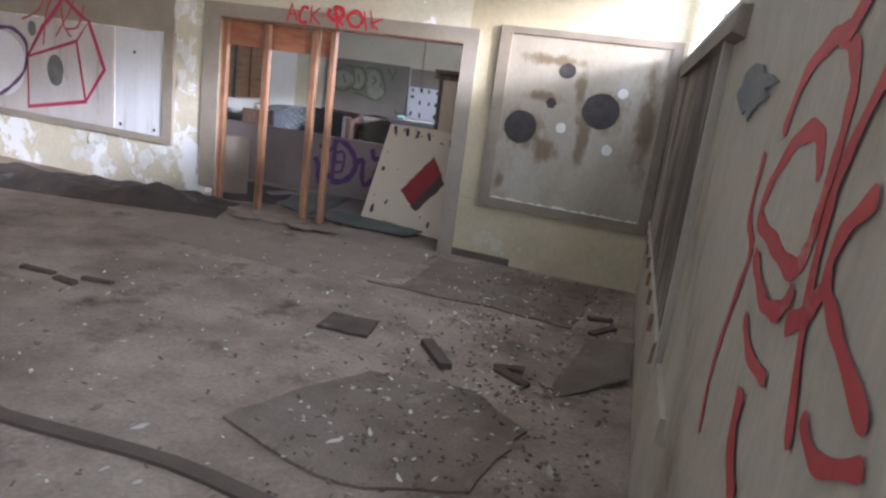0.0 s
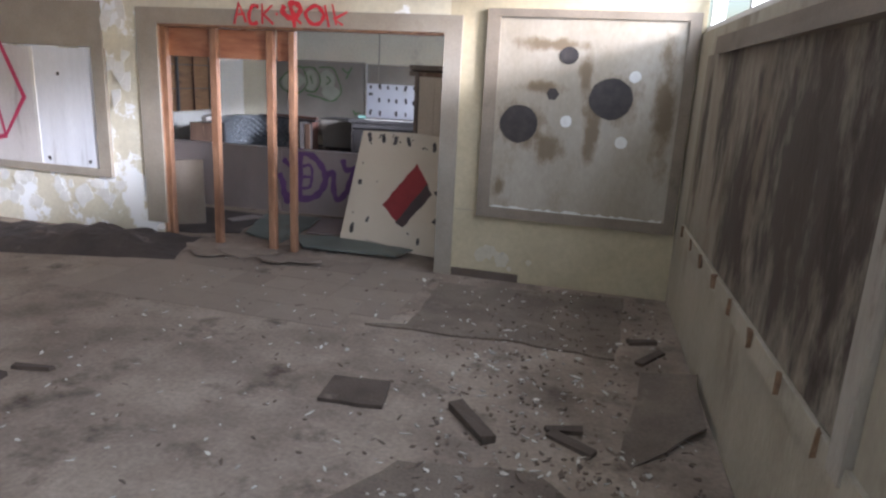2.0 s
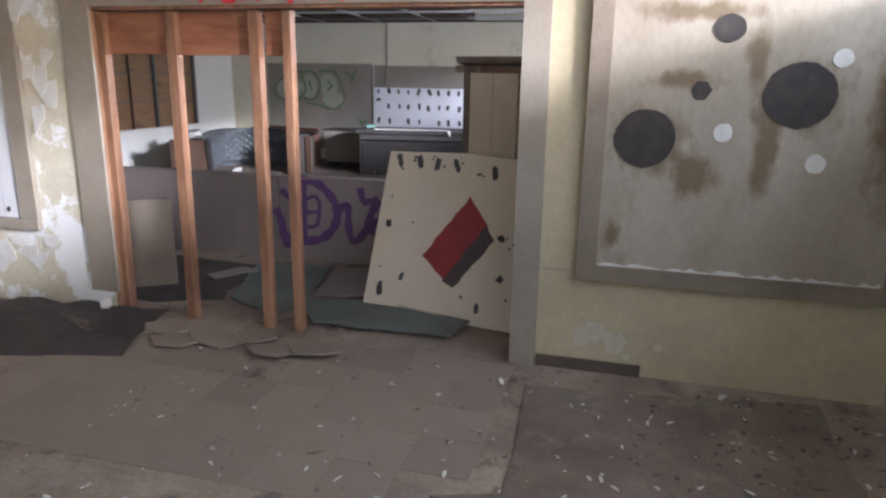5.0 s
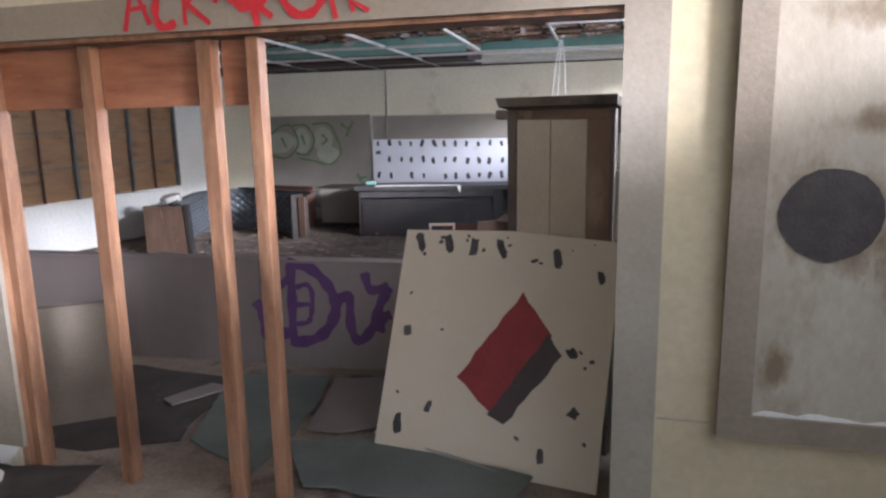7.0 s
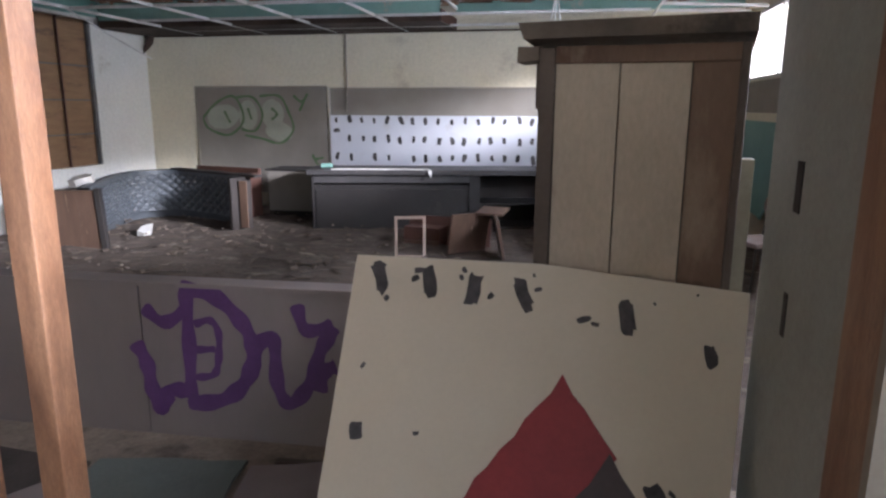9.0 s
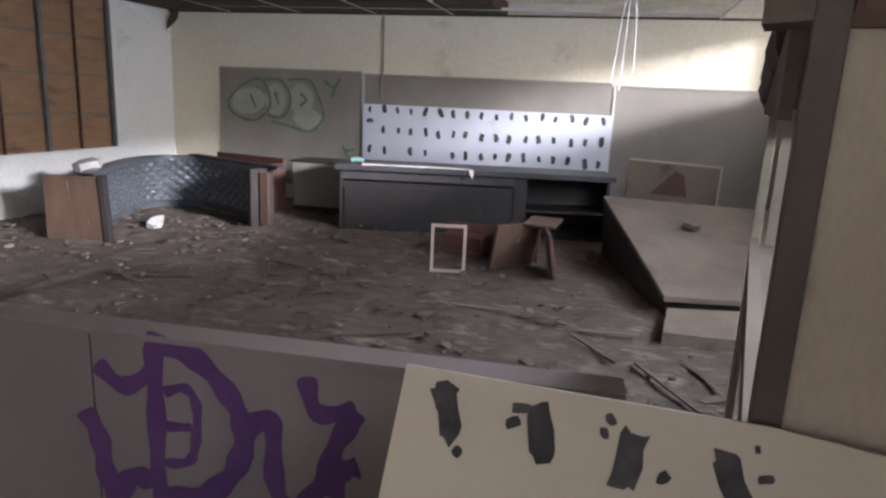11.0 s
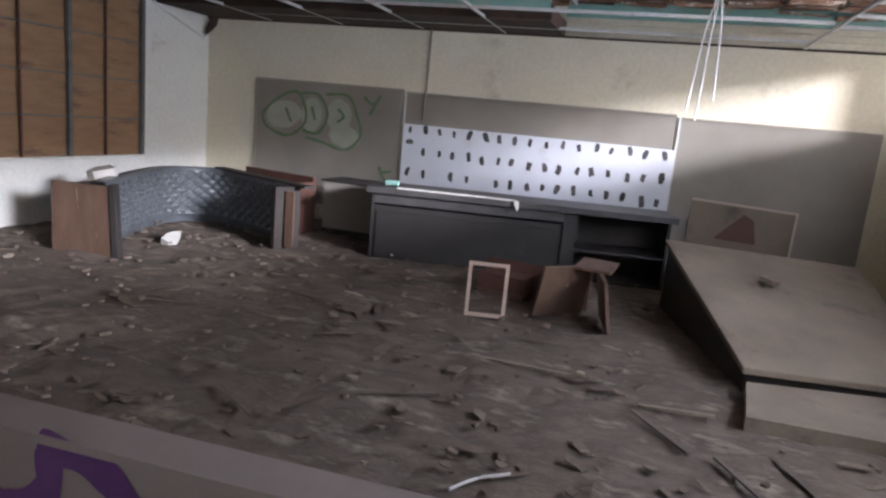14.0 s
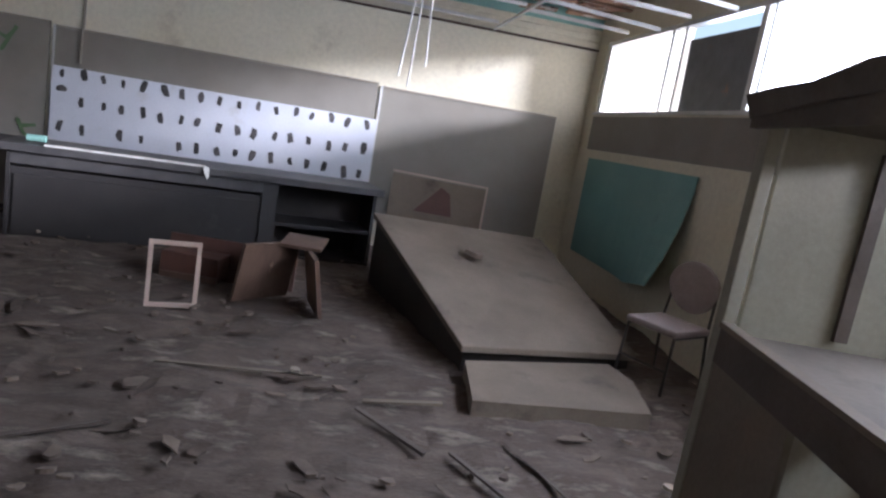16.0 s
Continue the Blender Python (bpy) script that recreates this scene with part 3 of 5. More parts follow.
def mark(x, z, r, material, n=20, rough=0.03, sx=1, sy=1, parent=board, depth=0.003, m=WALLM):
    part("round_mark", prism(bmesh.new(), blob(r, n, rough, sx, sy), depth, m @ Matrix.Translation((x, z, 0))), material, parent)


mark(-0.93, 1.365, 0.155, M_DARKSPOT)
mark(-0.215, 1.605, 0.17, M_DARKSPOT, sy=0.95)
mark(-0.57, 1.92, 0.075, M_DARKSPOT, sy=0.9)
mark(-0.675, 1.62, 0.05, M_DARKSPOT, 6, 0.1)
mark(-0.55, 1.41, 0.048, M_PALESPOT, 12, 0.08)
mark(-0.10, 1.27, 0.048, M_PALESPOT, 12, 0.08)
mark(-0.05, 1.78, 0.045, M_PALESPOT, 12, 0.08)
stain = random.Random(21)
lip = [(-1.12 + 0.035 * k, 0.664 + stain.uniform(-0.008, 0.016)) for k in range(41)]
part("torn_edge", prism(bmesh.new(), [(x, 0.650) for x, z in lip] + lip[::-1], 0.004, WALLM), M_PALESPOT, board, "pale torn lower edge of the sheet")

left = empty("notice_board", "long framed grey notice board with graffiti and nails", "board")
part("backing", B(-5.86, -5.12, W1 - 0.02, W1 - 0.004, 0.64, 1.80), M_NOTICE, left, "whiter panel")
part("backing", B(-8.6, -5.862, W1 - 0.021, W1 - 0.004, 0.64, 1.80), M_NOTICEOLD, left, "grey stained panel")
part("top_strip", B(-8.6, -5.0, W1 - 0.018, W1 - 0.004, 1.815, 2.24), M_TRIM, left, "taupe strip above the board")
part("frame_bottom", B(-8.7, -4.98, W1 - 0.05, W1 - 0.003, 0.565, 0.64), M_TRIM, left)
part("frame_side", B(-5.12, -4.98, W1 - 0.045, W1 - 0.003, 0.64, 1.815), M_TRIM, left)
part("panel_joint", B(-5.88, -5.84, W1 - 0.028, W1 - 0.02, 0.64, 1.80), M_ALU, left)
for x, z in ((-5.25, 0.70), (-5.75, 0.70), (-5.55, 1.55)):
    part("nail_hole", prism(bmesh.new(), blob(0.022, 7, 0.3), 0.004, pose(x, W1 - 0.021, z, 90, 0, 0)), M_DARKSPOT, left)

# magenta graffiti on the notice board
G1 = pose(0, W1 - 0.030, 0, 90, 0, 0)
bm = bmesh.new()
for pts in ([(-7.21, 1.32), (-6.42, 1.58), (-6.28, 0.89), (-7.21, 0.71), (-7.21, 1.32)], [(-6.42, 1.58), (-6.23, 1.82), (-5.99, 1.30), (-6.28, 0.89)],
            [(-7.21, 1.32), (-6.95, 1.70), (-6.79, 1.85), (-6.62, 2.06), (-6.37, 1.89), (-6.23, 1.82)]):
    stroke(bm, pts, 0.055, G1, smooth=False)
thing("graffiti_crimson", bm, M_MAGENTA, "crimson sprayed outline of a block on the notice board", "graffiti")
bm = bmesh.new()
for pts in ([(-6.95, 1.48), (-6.88, 1.9), (-6.7, 2.1), (-6.62, 1.75), (-6.5, 1.62)], [(-6.75, 1.6), (-6.5, 1.95), (-6.42, 2.2)], [(-7.3, 1.75), (-7.0, 1.9), (-6.85, 2.2)], [(-6.6, 1.7), (-6.4, 1.75), (-6.3, 2.0)]):
    stroke(bm, pts, 0.025, G1 @ Matrix.Translation((0, 0, -0.003)))
thing("graffiti_thin_red", bm, M_REDW, "thin faded red scribble on the notice board", "graffiti")
thing("graffiti_white_fill", prism(bmesh.new(), blob(1.0, 24, 0.03, 0.42, 0.40), 0.002, G1 @ Matrix.Translation((-7.66, 1.2, 0.0022))), M_GRATE, "white sprayed disc on the notice board", "graffiti")
bm = bmesh.new()
stroke(bm, [(-7.95, 1.55), (-7.67, 1.62), (-7.42, 1.62), (-7.22, 1.46), (-7.26, 1.15), (-7.5, 0.92), (-7.71, 0.79)], 0.05, G1 @ Matrix.Translation((0, 0, 0.005)))
thing("graffiti_purple_ring", bm, M_PURPLE, "purple sprayed ring round the white disc", "graffiti")
part("round_mark", prism(bmesh.new(), blob(0.15, 18, 0.06, 0.85, 1.25), 0.003, G1 @ Matrix.Translation((-6.76, 1.2, -0.004))), M_STEEL, left)
part("round_mark", prism(bmesh.new(), blob(0.075, 14, 0.1, 0.9, 1.2), 0.003, G1 @ Matrix.Translation((-7.13, 1.66, -0.004))), M_STEEL, left)

# red letters over the opening
G2 = pose(0, W1 - 0.030, 0, 90, 0, 0)
bm = bmesh.new()
for pts, w in (([(-3.55, 2.07), (-3.50, 2.25), (-3.43, 2.09)], 0.042), ([(-3.53, 2.15), (-3.44, 2.16)], 0.03),
               ([(-3.30, 2.22), (-3.36, 2.23), (-3.40, 2.15), (-3.38, 2.08), (-3.31, 2.09)], 0.036),
               ([(-3.27, 2.25), (-3.27, 2.08)], 0.034), ([(-3.17, 2.24), (-3.26, 2.16), (-3.16, 2.08)], 0.034), ([(-3.14, 2.17), (-3.12, 2.16)], 0.035),
               ([(-3.05, 2.24), (-3.07, 2.19), (-3.01, 2.14), (-2.93, 2.16), (-2.90, 2.22), (-2.95, 2.26), (-3.02, 2.25)], 0.05),
               ([(-3.01, 2.26), (-2.97, 2.17), (-2.955, 2.06)], 0.045), ([(-2.97, 2.15), (-2.89, 2.09)], 0.04),
               ([(-2.78, 2.24), (-2.85, 2.18), (-2.80, 2.10), (-2.72, 2.10), (-2.68, 2.17), (-2.74, 2.24), (-2.80, 2.23)], 0.036),
               ([(-2.67, 2.25), (-2.63, 2.07)], 0.034), ([(-2.60, 2.26), (-2.56, 2.09)], 0.03), ([(-2.46, 2.20), (-2.58, 2.14), (-2.50, 2.09)], 0.032)):
    stroke(bm, pts, w, G2, smooth=len(pts) > 3)
thing("graffiti_red_letters", bm, M_REDG, "bright red sprayed letters ACK ROIK above the opening", "graffiti")

# low baseboard and peeled plaster on the end wall
struct("baseboard", B(-1.44, -0.84, W1 - 0.018, W1 - 0.002, 0.0, 0.07), M_CABFRAME, "dark broken remnant of baseboard", "baseboard")
bm = bmesh.new()
for k in range(9):
    prism(bm, blob(random.uniform(0.02, 0.07), 9, 0.4), 0.004, pose(random.uniform(-1.3, -0.75), W1 - 0.001 - 0.0006 * k, random.uniform(0.1, 0.32), 90, 0, 0))
thing("peeled_paint", bm, M_PEELED, "pale peeled paint patches low on the cream wall", "peeled paint", kind="stuff")
bm = bmesh.new()
for k in range(26):
    m = pose(random.uniform(-6.6, -4.8), W1 - 0.004, random.uniform(0.2, 0.52), 90 + random.uniform(-14, 4), random.uniform(-15, 15), 0)
    prism(bm, blob(random.uniform(0.03, 0.1), 9, 0.4), 0.003, m)
for k in range(8):
    m = pose(random.uniform(-4.95, -4.75), W1 - 0.004, random.uniform(0.9, 2.2), 90 + random.uniform(-14, 4), random.uniform(-15, 15), 0)
    prism(bm, blob(random.uniform(0.03, 0.1), 9, 0.4, 0.8, 1.6), 0.003, m)
thing("curling_paint", bm, M_PALESPOT, "curling white paint flakes on the wall under the notice board", "peeled paint", kind="stuff")

# ---- near room: right wall panels ----
rp = empty("wall_panelling", "rotten stained wall board in a pale peeling frame", "wall board")
part("board", rbox(bmesh.new(), -3.62, -0.5, -0.018, -0.003, 0.76, 1.94), M_STAINED, rp)
part("bottom_rail", rbox(bmesh.new(), -4.2, -0.35, -0.035, -0.003, 0.66, 0.755, wear=0.004), M_RIGHT, rp)
part("top_rail", rbox(bmesh.new(), -4.0, -0.9, -0.05, -0.003, 1.94, 2.03, wear=0.012), M_SLAB, rp, "pale sagging rail")
part("stile", rbox(bmesh.new(), -3.72, -3.62, -0.045, -0.003, 0.70, 2.05, wear=0.006), M_PALETRIM, rp, "pale peeling upright")
part("upper_panel", rbox(bmesh.new(), -9.0, -3.73, -0.016, -0.003, 0.70, 2.08), M_RIGHT, rp, "stained panel with red graffiti")
for k in range(8):
    y = -0.6 - k * 0.42
    part("rust_clip", rbox(bmesh.new(), y, y + 0.03, -0.05, -0.0345, 0.68, 0.76, wear=0.008), M_EDGE, rp, "dark rusted clip")
GR = RW @ Matrix(((0, 0, 1, -0.0225), (1, 0, 0, 0), (0, 1, 0, 0), (0, 0, 0, 1)))
bm = bmesh.new()
for pts, w in (([(-4.89, 1.68), (-4.95, 1.78), (-5.07, 1.83), (-5.16, 1.83), (-5.24, 1.78), (-5.26, 1.70), (-5.25, 1.60), (-5.24, 1.53), (-5.18, 1.49), (-5.03, 1.5), (-4.86, 1.52), (-4.9, 1.6), (-5.02, 1.68), (-5.14, 1.69), (-5.20, 1.63)], 0.04),
               ([(-4.76, 1.64), (-4.76, 1.51), (-4.86, 1.45), (-4.82, 1.34), (-4.76, 1.16), (-4.79, 1.01)], 0.035),
               ([(-4.92, 1.46), (-5.06, 1.41), (-5.18, 1.42), (-5.24, 1.47)], 0.035), ([(-4.97, 1.35), (-5.07, 1.31), (-5.22, 1.32)], 0.03),
               ([(-5.09, 1.25), (-5.11, 1.16), (-5.21, 1.10)], 0.06), ([(-5.46, 1.64), (-5.38, 1.58), (-5.37, 1.52), (-5.45, 1.48), (-5.6, 1.43)], 0.034),
               ([(-5.40, 1.80), (-5.32, 1.68), (-5.30, 1.59), (-5.32, 1.46), (-5.4, 1.3)], 0.034), ([(-5.42, 1.36), (-5.5, 1.34), (-5.62, 1.40)], 0.028),
               ([(-5.16, 1.83), (-5.28, 1.92)], 0.04), ([(-5.24, 1.42), (-5.32, 1.46), (-5.38, 1.53)], 0.04)):
    stroke(bm, pts, w, GR)
thing("graffiti_red_wall", bm, M_REDW, "large faded red looping graffiti on the side wall", "graffiti")

part("dark_patch", prism(bmesh.new(), blob(1.0, 26, 0.35, 0.26, 0.06), 0.002, GR @ Matrix.Translation((-4.4, 1.77, 0.0))), surface("blue_grey_spray_paint", (0.13, 0.14, 0.16), (0.20, 0.20, 0.19), 5, 0.7, 0.05), rp, "blue-grey sprayed patch")

# ---- near room: things on the floor ----
def slab(name, outline, z, thick, material, label, category, group="", tilt=(0, 0)):
    cx = sum(p[0] for p in outline) / len(outline)
    cy = sum(p[1] for p in outline) / len(outline)
    m = pose(cx, cy, z, tilt[0], tilt[1], 0)
    return thing(name, prism(bmesh.new(), [(x - cx, y - cy) for x, y in outline], thick, m), material, label, category, group)


def ragged(outline, step=0.12, rough=0.02):
    out = []
    for i, p in enumerate(outline):
        p, q = Vector(p), Vector(outline[(i + 1) % len(outline)])
        n = max(1, int((q - p).length / step))
        for k in range(n):
            w = p.lerp(q, k / n)
            out.append((w.x + random.uniform(-rough, rough), w.y + random.uniform(-rough, rough)))
    return out


slab("floor_mat", ragged([(-1.70, 4.60), (-0.60, 4.68), (0.04, 4.64), (0.05, 5.92), (-1.44, 5.74), (-1.40, 4.72)]), 0.001, 0.014, M_MAT, "large thin brown mat lying on the floor by the wall", "mat")
slab("floor_mat", ragged([(-1.27, 2.2), (-1.11, 2.69), (-0.89, 3.08), (-0.28, 3.18), (0.07, 2.9), (-0.02, 2.25), (-0.52, 2.02), (-0.80, 2.06)], 0.1, 0.015), 0.001, 0.016, M_MAT, "torn dark brown mat on the floor", "mat")
slab("carpet_tile", ragged([(-1.49, 3.48), (-1.14, 3.51), (-1.2, 3.8), (-1.52, 3.76)], 0.1, 0.008), 0.001, 0.022, M_OLDWOOD, "small square dark carpet tile", "carpet tile")
slab("fallen_board", ragged([(0.06, 3.31), (0.5, 3.82), (0.5, 4.42), (0.2, 4.4)], 0.15, 0.015), 0.03, 0.012, M_MAT, "curled brown board resting against the wall", "board", tilt=(3, -6))
thing("wood_scrap", B(-0.19, 0.19, -0.035, 0.035, 0, 0.035, m=pose(-0.66, 3.53, 0.001, 0, 0, -50), wear=0.008), M_OLDWOOD, "short dark strip of wood on the floor", "wood scrap", "wood scraps")
for x, y, l, a in ((-3.15, 3.26, 0.12, 10), (-3.6, 3.16, 0.14, 5), (-0.15, 3.5, 0.13, -30), (0.25, 4.75, 0.15, 60), (0.2, 5.0, 0.1, 20), (-3.3, 3.12, 0.1, -5), (-0.2, 3.62, 0.09, 10)):
    thing("wood_scrap", B(-l, l, -0.025, 0.025, 0, 0.025, m=pose(x, y, 0.001, 0, 0, a), wear=0.008), M_OLDWOOD, "short dark strip of wood on the floor", "wood scrap", "wood scraps")
rng = random.Random(4)
slab("floor_batten", ragged([(-3.2, 1.72), (-2.05, 1.66), (-1.2, 1.76), (-0.6, 1.72), (-0.6, 1.80), (-1.2, 1.84), (-2.05, 1.74), (-3.2, 1.80)], 0.2, 0.006), 0.001, 0.02, M_CABFRAME, "dark batten strip lying across the floor", "batten")
bm = bmesh.new()
cols = []
for k in range(61):
    f = k / 60
    c = Vector((-7.3, 4.85)).lerp(Vector((-3.98, 5.82)), f)
    col = []
    for j in range(13):
        v = -1 + j / 6
        p = c + Vector((-0.28, 0.96)) * v * 0.42
        lump = noise.fractal(Vector((p.x * 3, p.y * 3, 1)), 1.0, 2.0, 4)
        col.append(bm.verts.new((p.x + 0.03 * lump, p.y, max(0.002, 0.17 * (1 - v ** 4) * (0.8 + 0.45 * lump) * min(1, (1 - f) * 6 + 0.2)))))
    cols.append(col)
for a, b in zip(cols, cols[1:]):
    for j in range(12):
        bm.faces.new((a[j], b[j], b[j + 1], a[j + 1]))
thing("carpet_roll", bm, M_DARKMAT, "dark sodden carpet heaped along the wall", "carpet")
thing("paper_scrap", prism(bmesh.new(), blob(0.04, 8, 0.35), 0.02, pose(-4.2, 5.72, 0.2, 30, 20, 0)), M_PAPER, "crumpled pale paper scrap on the carpet heap", "paper")

# litter
bm, bm2 = bmesh.new(), bmesh.new()
for k in range(1150):
    if k % 2:
        x, y = rng.gauss(-0.35, 0.55), rng.gauss(3.6, 0.9)
    else:
        x, y = rng.uniform(-3.5, 0.45), rng.uniform(1.2, 5.9)
    if x > 0.3 + (6.06 - y) * 0.06 or y > 6.0:
        continue
    r = rng.uniform(0.004, 0.013) * (2.0 if rng.random() > 0.93 else 1)
    on_mat = (-1.3 < x < 0.1 and 2.0 < y < 3.2) or (-1.7 < x < 0.06 and 4.6 < y < 5.9)
    m = pose(x, y, 0.02 if on_mat else 0.006, rng.uniform(-25, 25), rng.uniform(-25, 25), rng.uniform(0, 180))
    prism(bm if rng.random() > 0.45 else bm2, [(px * rng.uniform(1.2, 2.2), py * 0.8) for px, py in blob(r, 5, 0.45)], 0.003, m)
for k in range(620):
    x, y = rng.uniform(-0.9, 0.5), rng.uniform(1.2, 5.9)
    if x > 0.3 + (6.06 - y) * 0.06:
        continue
    m = pose(x, y, 0.019 if (x < 0.06 and (2.0 < y < 3.2 or 4.6 < y < 5.9)) else 0.004, rng.uniform(-30, 30), rng.uniform(-30, 30), rng.uniform(0, 180))
    prism(bm2, blob(rng.uniform(0.004, 0.016), 6, 0.5), 0.004, m)
thing("paint_flakes", bm, M_FLAKE, "white paint flakes strewn over the floor", "flakes", kind="stuff")
thing("brown_litter", bm2, M_CHIP, "brown rotten litter strewn along the wall", "litter", kind="stuff")

# passage between the opening and the low wall
slab("green_sheet", ragged([(-3.28, 6.62), (-2.74, 6.72), (-1.95, 6.5), (-2.01, 6.22), (-2.51, 6.21), (-3.0, 6.24)], 0.15, 0.02), 0.034, 0.012, M_TEALSHEET, "grey-green sheet lying on the floor", "sheet", "floor sheets", (1, -1))
slab("green_sheet", ragged([(-3.80, 6.52), (-4.1, 7.44), (-3.44, 7.56), (-3.28, 6.72), (-3.3, 6.28)], 0.15, 0.02), 0.014, 0.012, M_TEALSHEET, "grey-green sheet lying on the floor", "sheet", "floor sheets")
slab("grey_sheet", ragged([(-3.38, 7.52), (-3.05, 7.6), (-2.76, 6.95), (-3.05, 6.78), (-3.22, 6.76)], 0.12, 0.02), 0.02, 0.012, M_HALF, "grey board sheet lying on the floor", "sheet", "floor sheets")
slab("grey_sheet", ragged([(-4.3, 6.95), (-4.12, 7.23), (-3.98, 7.2), (-4.18, 6.9)], 0.12, 0.01), 0.03, 0.012, M_HALF, "small pale board scrap on the floor", "sheet", "floor sheets", (3, 2))
slab("dark_sheet", ragged([(-5.1, 6.4), (-4.3, 6.3), (-3.85, 6.55), (-4.15, 7.4), (-5.1, 7.5)], 0.2, 0.03), 0.002, 0.010, M_DARKMAT, "dark sodden carpet on the floor", "carpet")
thing("floor_strip", B(-0.45, 0.45, -0.02, 0.02, 0, 0.015, m=pose(-2.85, 7.62, 0.012, 0, 0, 5), wear=0.004), M_CABFRAME, "dark batten lying along the low wall", "batten")
thing("floor_strip", B(-0.42, 0.42, -0.012, 0.012, 0, 0.012, m=pose(-2.42, 6.62, 0.052, 0, 2, -18), wear=0.004), M_PALETRIM, "pale strip lying under the leaning board", "batten")
for k in range(7):
    x, y = -4.1 + 0.22 * k, 5.78 + 0.1 * math.sin(k * 2.1)
    slab("broken_tile", [(x + a, y + b * 0.7) for a, b in blob(0.17, 6, 0.25)], 0.012 + 0.004 * k, 0.012, M_TILE, "broken loose floor tile", "tile", "broken tiles", (random.uniform(-5, 5), random.uniform(-5, 5)))

# low wall with purple graffiti
HW = pose(-2.29, 7.83, 0, 0, 0, 3.0)
low = empty("low_wall", "low grey-mauve laminate wall with purple graffiti", "low wall")
part("panel", box(bmesh.new(), -1.75, 0, 0, 0.10, -0.1, 0.755, m=HW), M_HALF, low)
part("panel", box(bmesh.new(), -4.4, -1.757, 0, 0.10, -0.1, 0.755, m=HW), M_HALF, low)
part("cap", box(bmesh.new(), -4.4, 0.012, -0.012, 0.115, 0.755, 0.775, m=HW), M_HALF, low)
GP = HW @ pose(0.0, -0.003, 0, 90, 0, 0)
tag = empty("graffiti_purple", "thick purple sprayed letters on the low wall", "graffiti")
for letter in ((([(-1.73, 0.65), (-1.63, 0.58), (-1.51, 0.65)], 0.07), ([(-1.79, 0.47), (-1.74, 0.37), (-1.72, 0.23), (-1.68, 0.14), (-1.63, 0.23), (-1.54, 0.24)], 0.085)),
               (([(-1.51, 0.75), (-1.51, 0.5), (-1.52, 0.2)], 0.075), ([(-1.54, 0.75), (-1.37, 0.72), (-1.24, 0.6), (-1.19, 0.47), (-1.23, 0.32), (-1.35, 0.21), (-1.54, 0.17)], 0.085),
                ([(-1.48, 0.575), (-1.40, 0.60), (-1.36, 0.54), (-1.37, 0.40), (-1.40, 0.33), (-1.49, 0.31)], 0.04), ([(-1.48, 0.45), (-1.38, 0.46)], 0.04)),
               (([(-1.20, 0.37), (-1.16, 0.50), (-1.09, 0.52), (-1.08, 0.3), (-1.02, 0.21), (-0.92, 0.32), (-0.86, 0.49), (-0.79, 0.6)], 0.075),),
               (([(-0.97, 0.70), (-0.93, 0.58), (-0.8, 0.61)], 0.07), ([(-0.88, 0.28), (-0.85, 0.38), (-0.79, 0.41)], 0.08))):
    bm = bmesh.new()
    for pts, w in letter:
        stroke(bm, pts, w, GP)
    part("letter", bm, M_PURPLE, tag)
thing("side_panel", B(-0.72, 0, -0.03, 0.03, 0, 0.70, m=pose(-4.44, 6.76, 0.012, 0, 0, 38), wear=0.008, bevel=0.006), M_SHELF, "low dusty partition panel beside the opening", "panel")

# leaning cream board with red diamond
A = Vector((-2.74, 7.0, 1.05))
Cc, Dd = Vector((-1.66, 6.50, 0.012)), Vector((-2.80, 6.66, 0.015))
ux = (Cc - Dd).normalized()
uy = (A - Dd).normalized()
uz = ux.cross(uy).normalized()
uy = uz.cross(ux)
PM = Matrix((ux, uy, uz)).transposed().to_4x4()
PM.translation = Dd
WP, HP = (Cc - Dd).length, 1.17
lean = empty("leaning_board", "cream laminate board with a red sprayed block leaning on the cabinet", "board")
part("sheet", prism(bmesh.new(), [(0, 0), (WP, -0.01), (WP + 0.03, HP - 0.01), (WP * 0.55, HP + 0.02), (0.05, HP)], 0.018, PM @ Matrix.Translation((0, 0, -0.018))), M_PANEL, lean)
PP = PM @ Matrix.Translation((0.02, 0.065, 0.0005))
part("red_block", prism(bmesh.new(), ragged([(0.40, 0.36), (0.70, 0.82), (0.86, 0.62), (0.60, 0.20)], 0.05, 0.008), 0.002, PP), M_REDP, lean, "red sprayed block")
part("black_shade", prism(bmesh.new(), ragged([(0.58, 0.20), (0.85, 0.63), (0.92, 0.53), (0.67, 0.17)], 0.05, 0.006), 0.0035, PP), M_BLACKP, lean, "dark sprayed shade")
for x, y, r, s in ((0.12, 1.045, 0.045, 1.4), (0.28, 1.045, 0.04, 1.3), (0.42, 1.03, 0.042, 1.4), (0.57, 1.035, 0.04, 1.4), (0.86, 1.0, 0.04, 1.4),
                   (0.10, 0.57, 0.04, 0.9), (0.10, 0.09, 0.045, 1.3), (0.26, 0.20, 0.03, 1.3), (0.86, 0.05, 0.035, 1.2), (0.97, 0.55, 0.05, 0.6), (1.0, 0.27, 0.05, 0.6), (1.08, 0.92, 0.03, 1.3)):
    part("glue_patch", prism(bmesh.new(), smear(r * 0.9, 0.6, s), 0.002, PP @ Matrix.Translation((x, y, 0)) @ Matrix.Rotation(random.uniform(-0.5, 0.5), 4, "Z")), M_GLUE, lean)

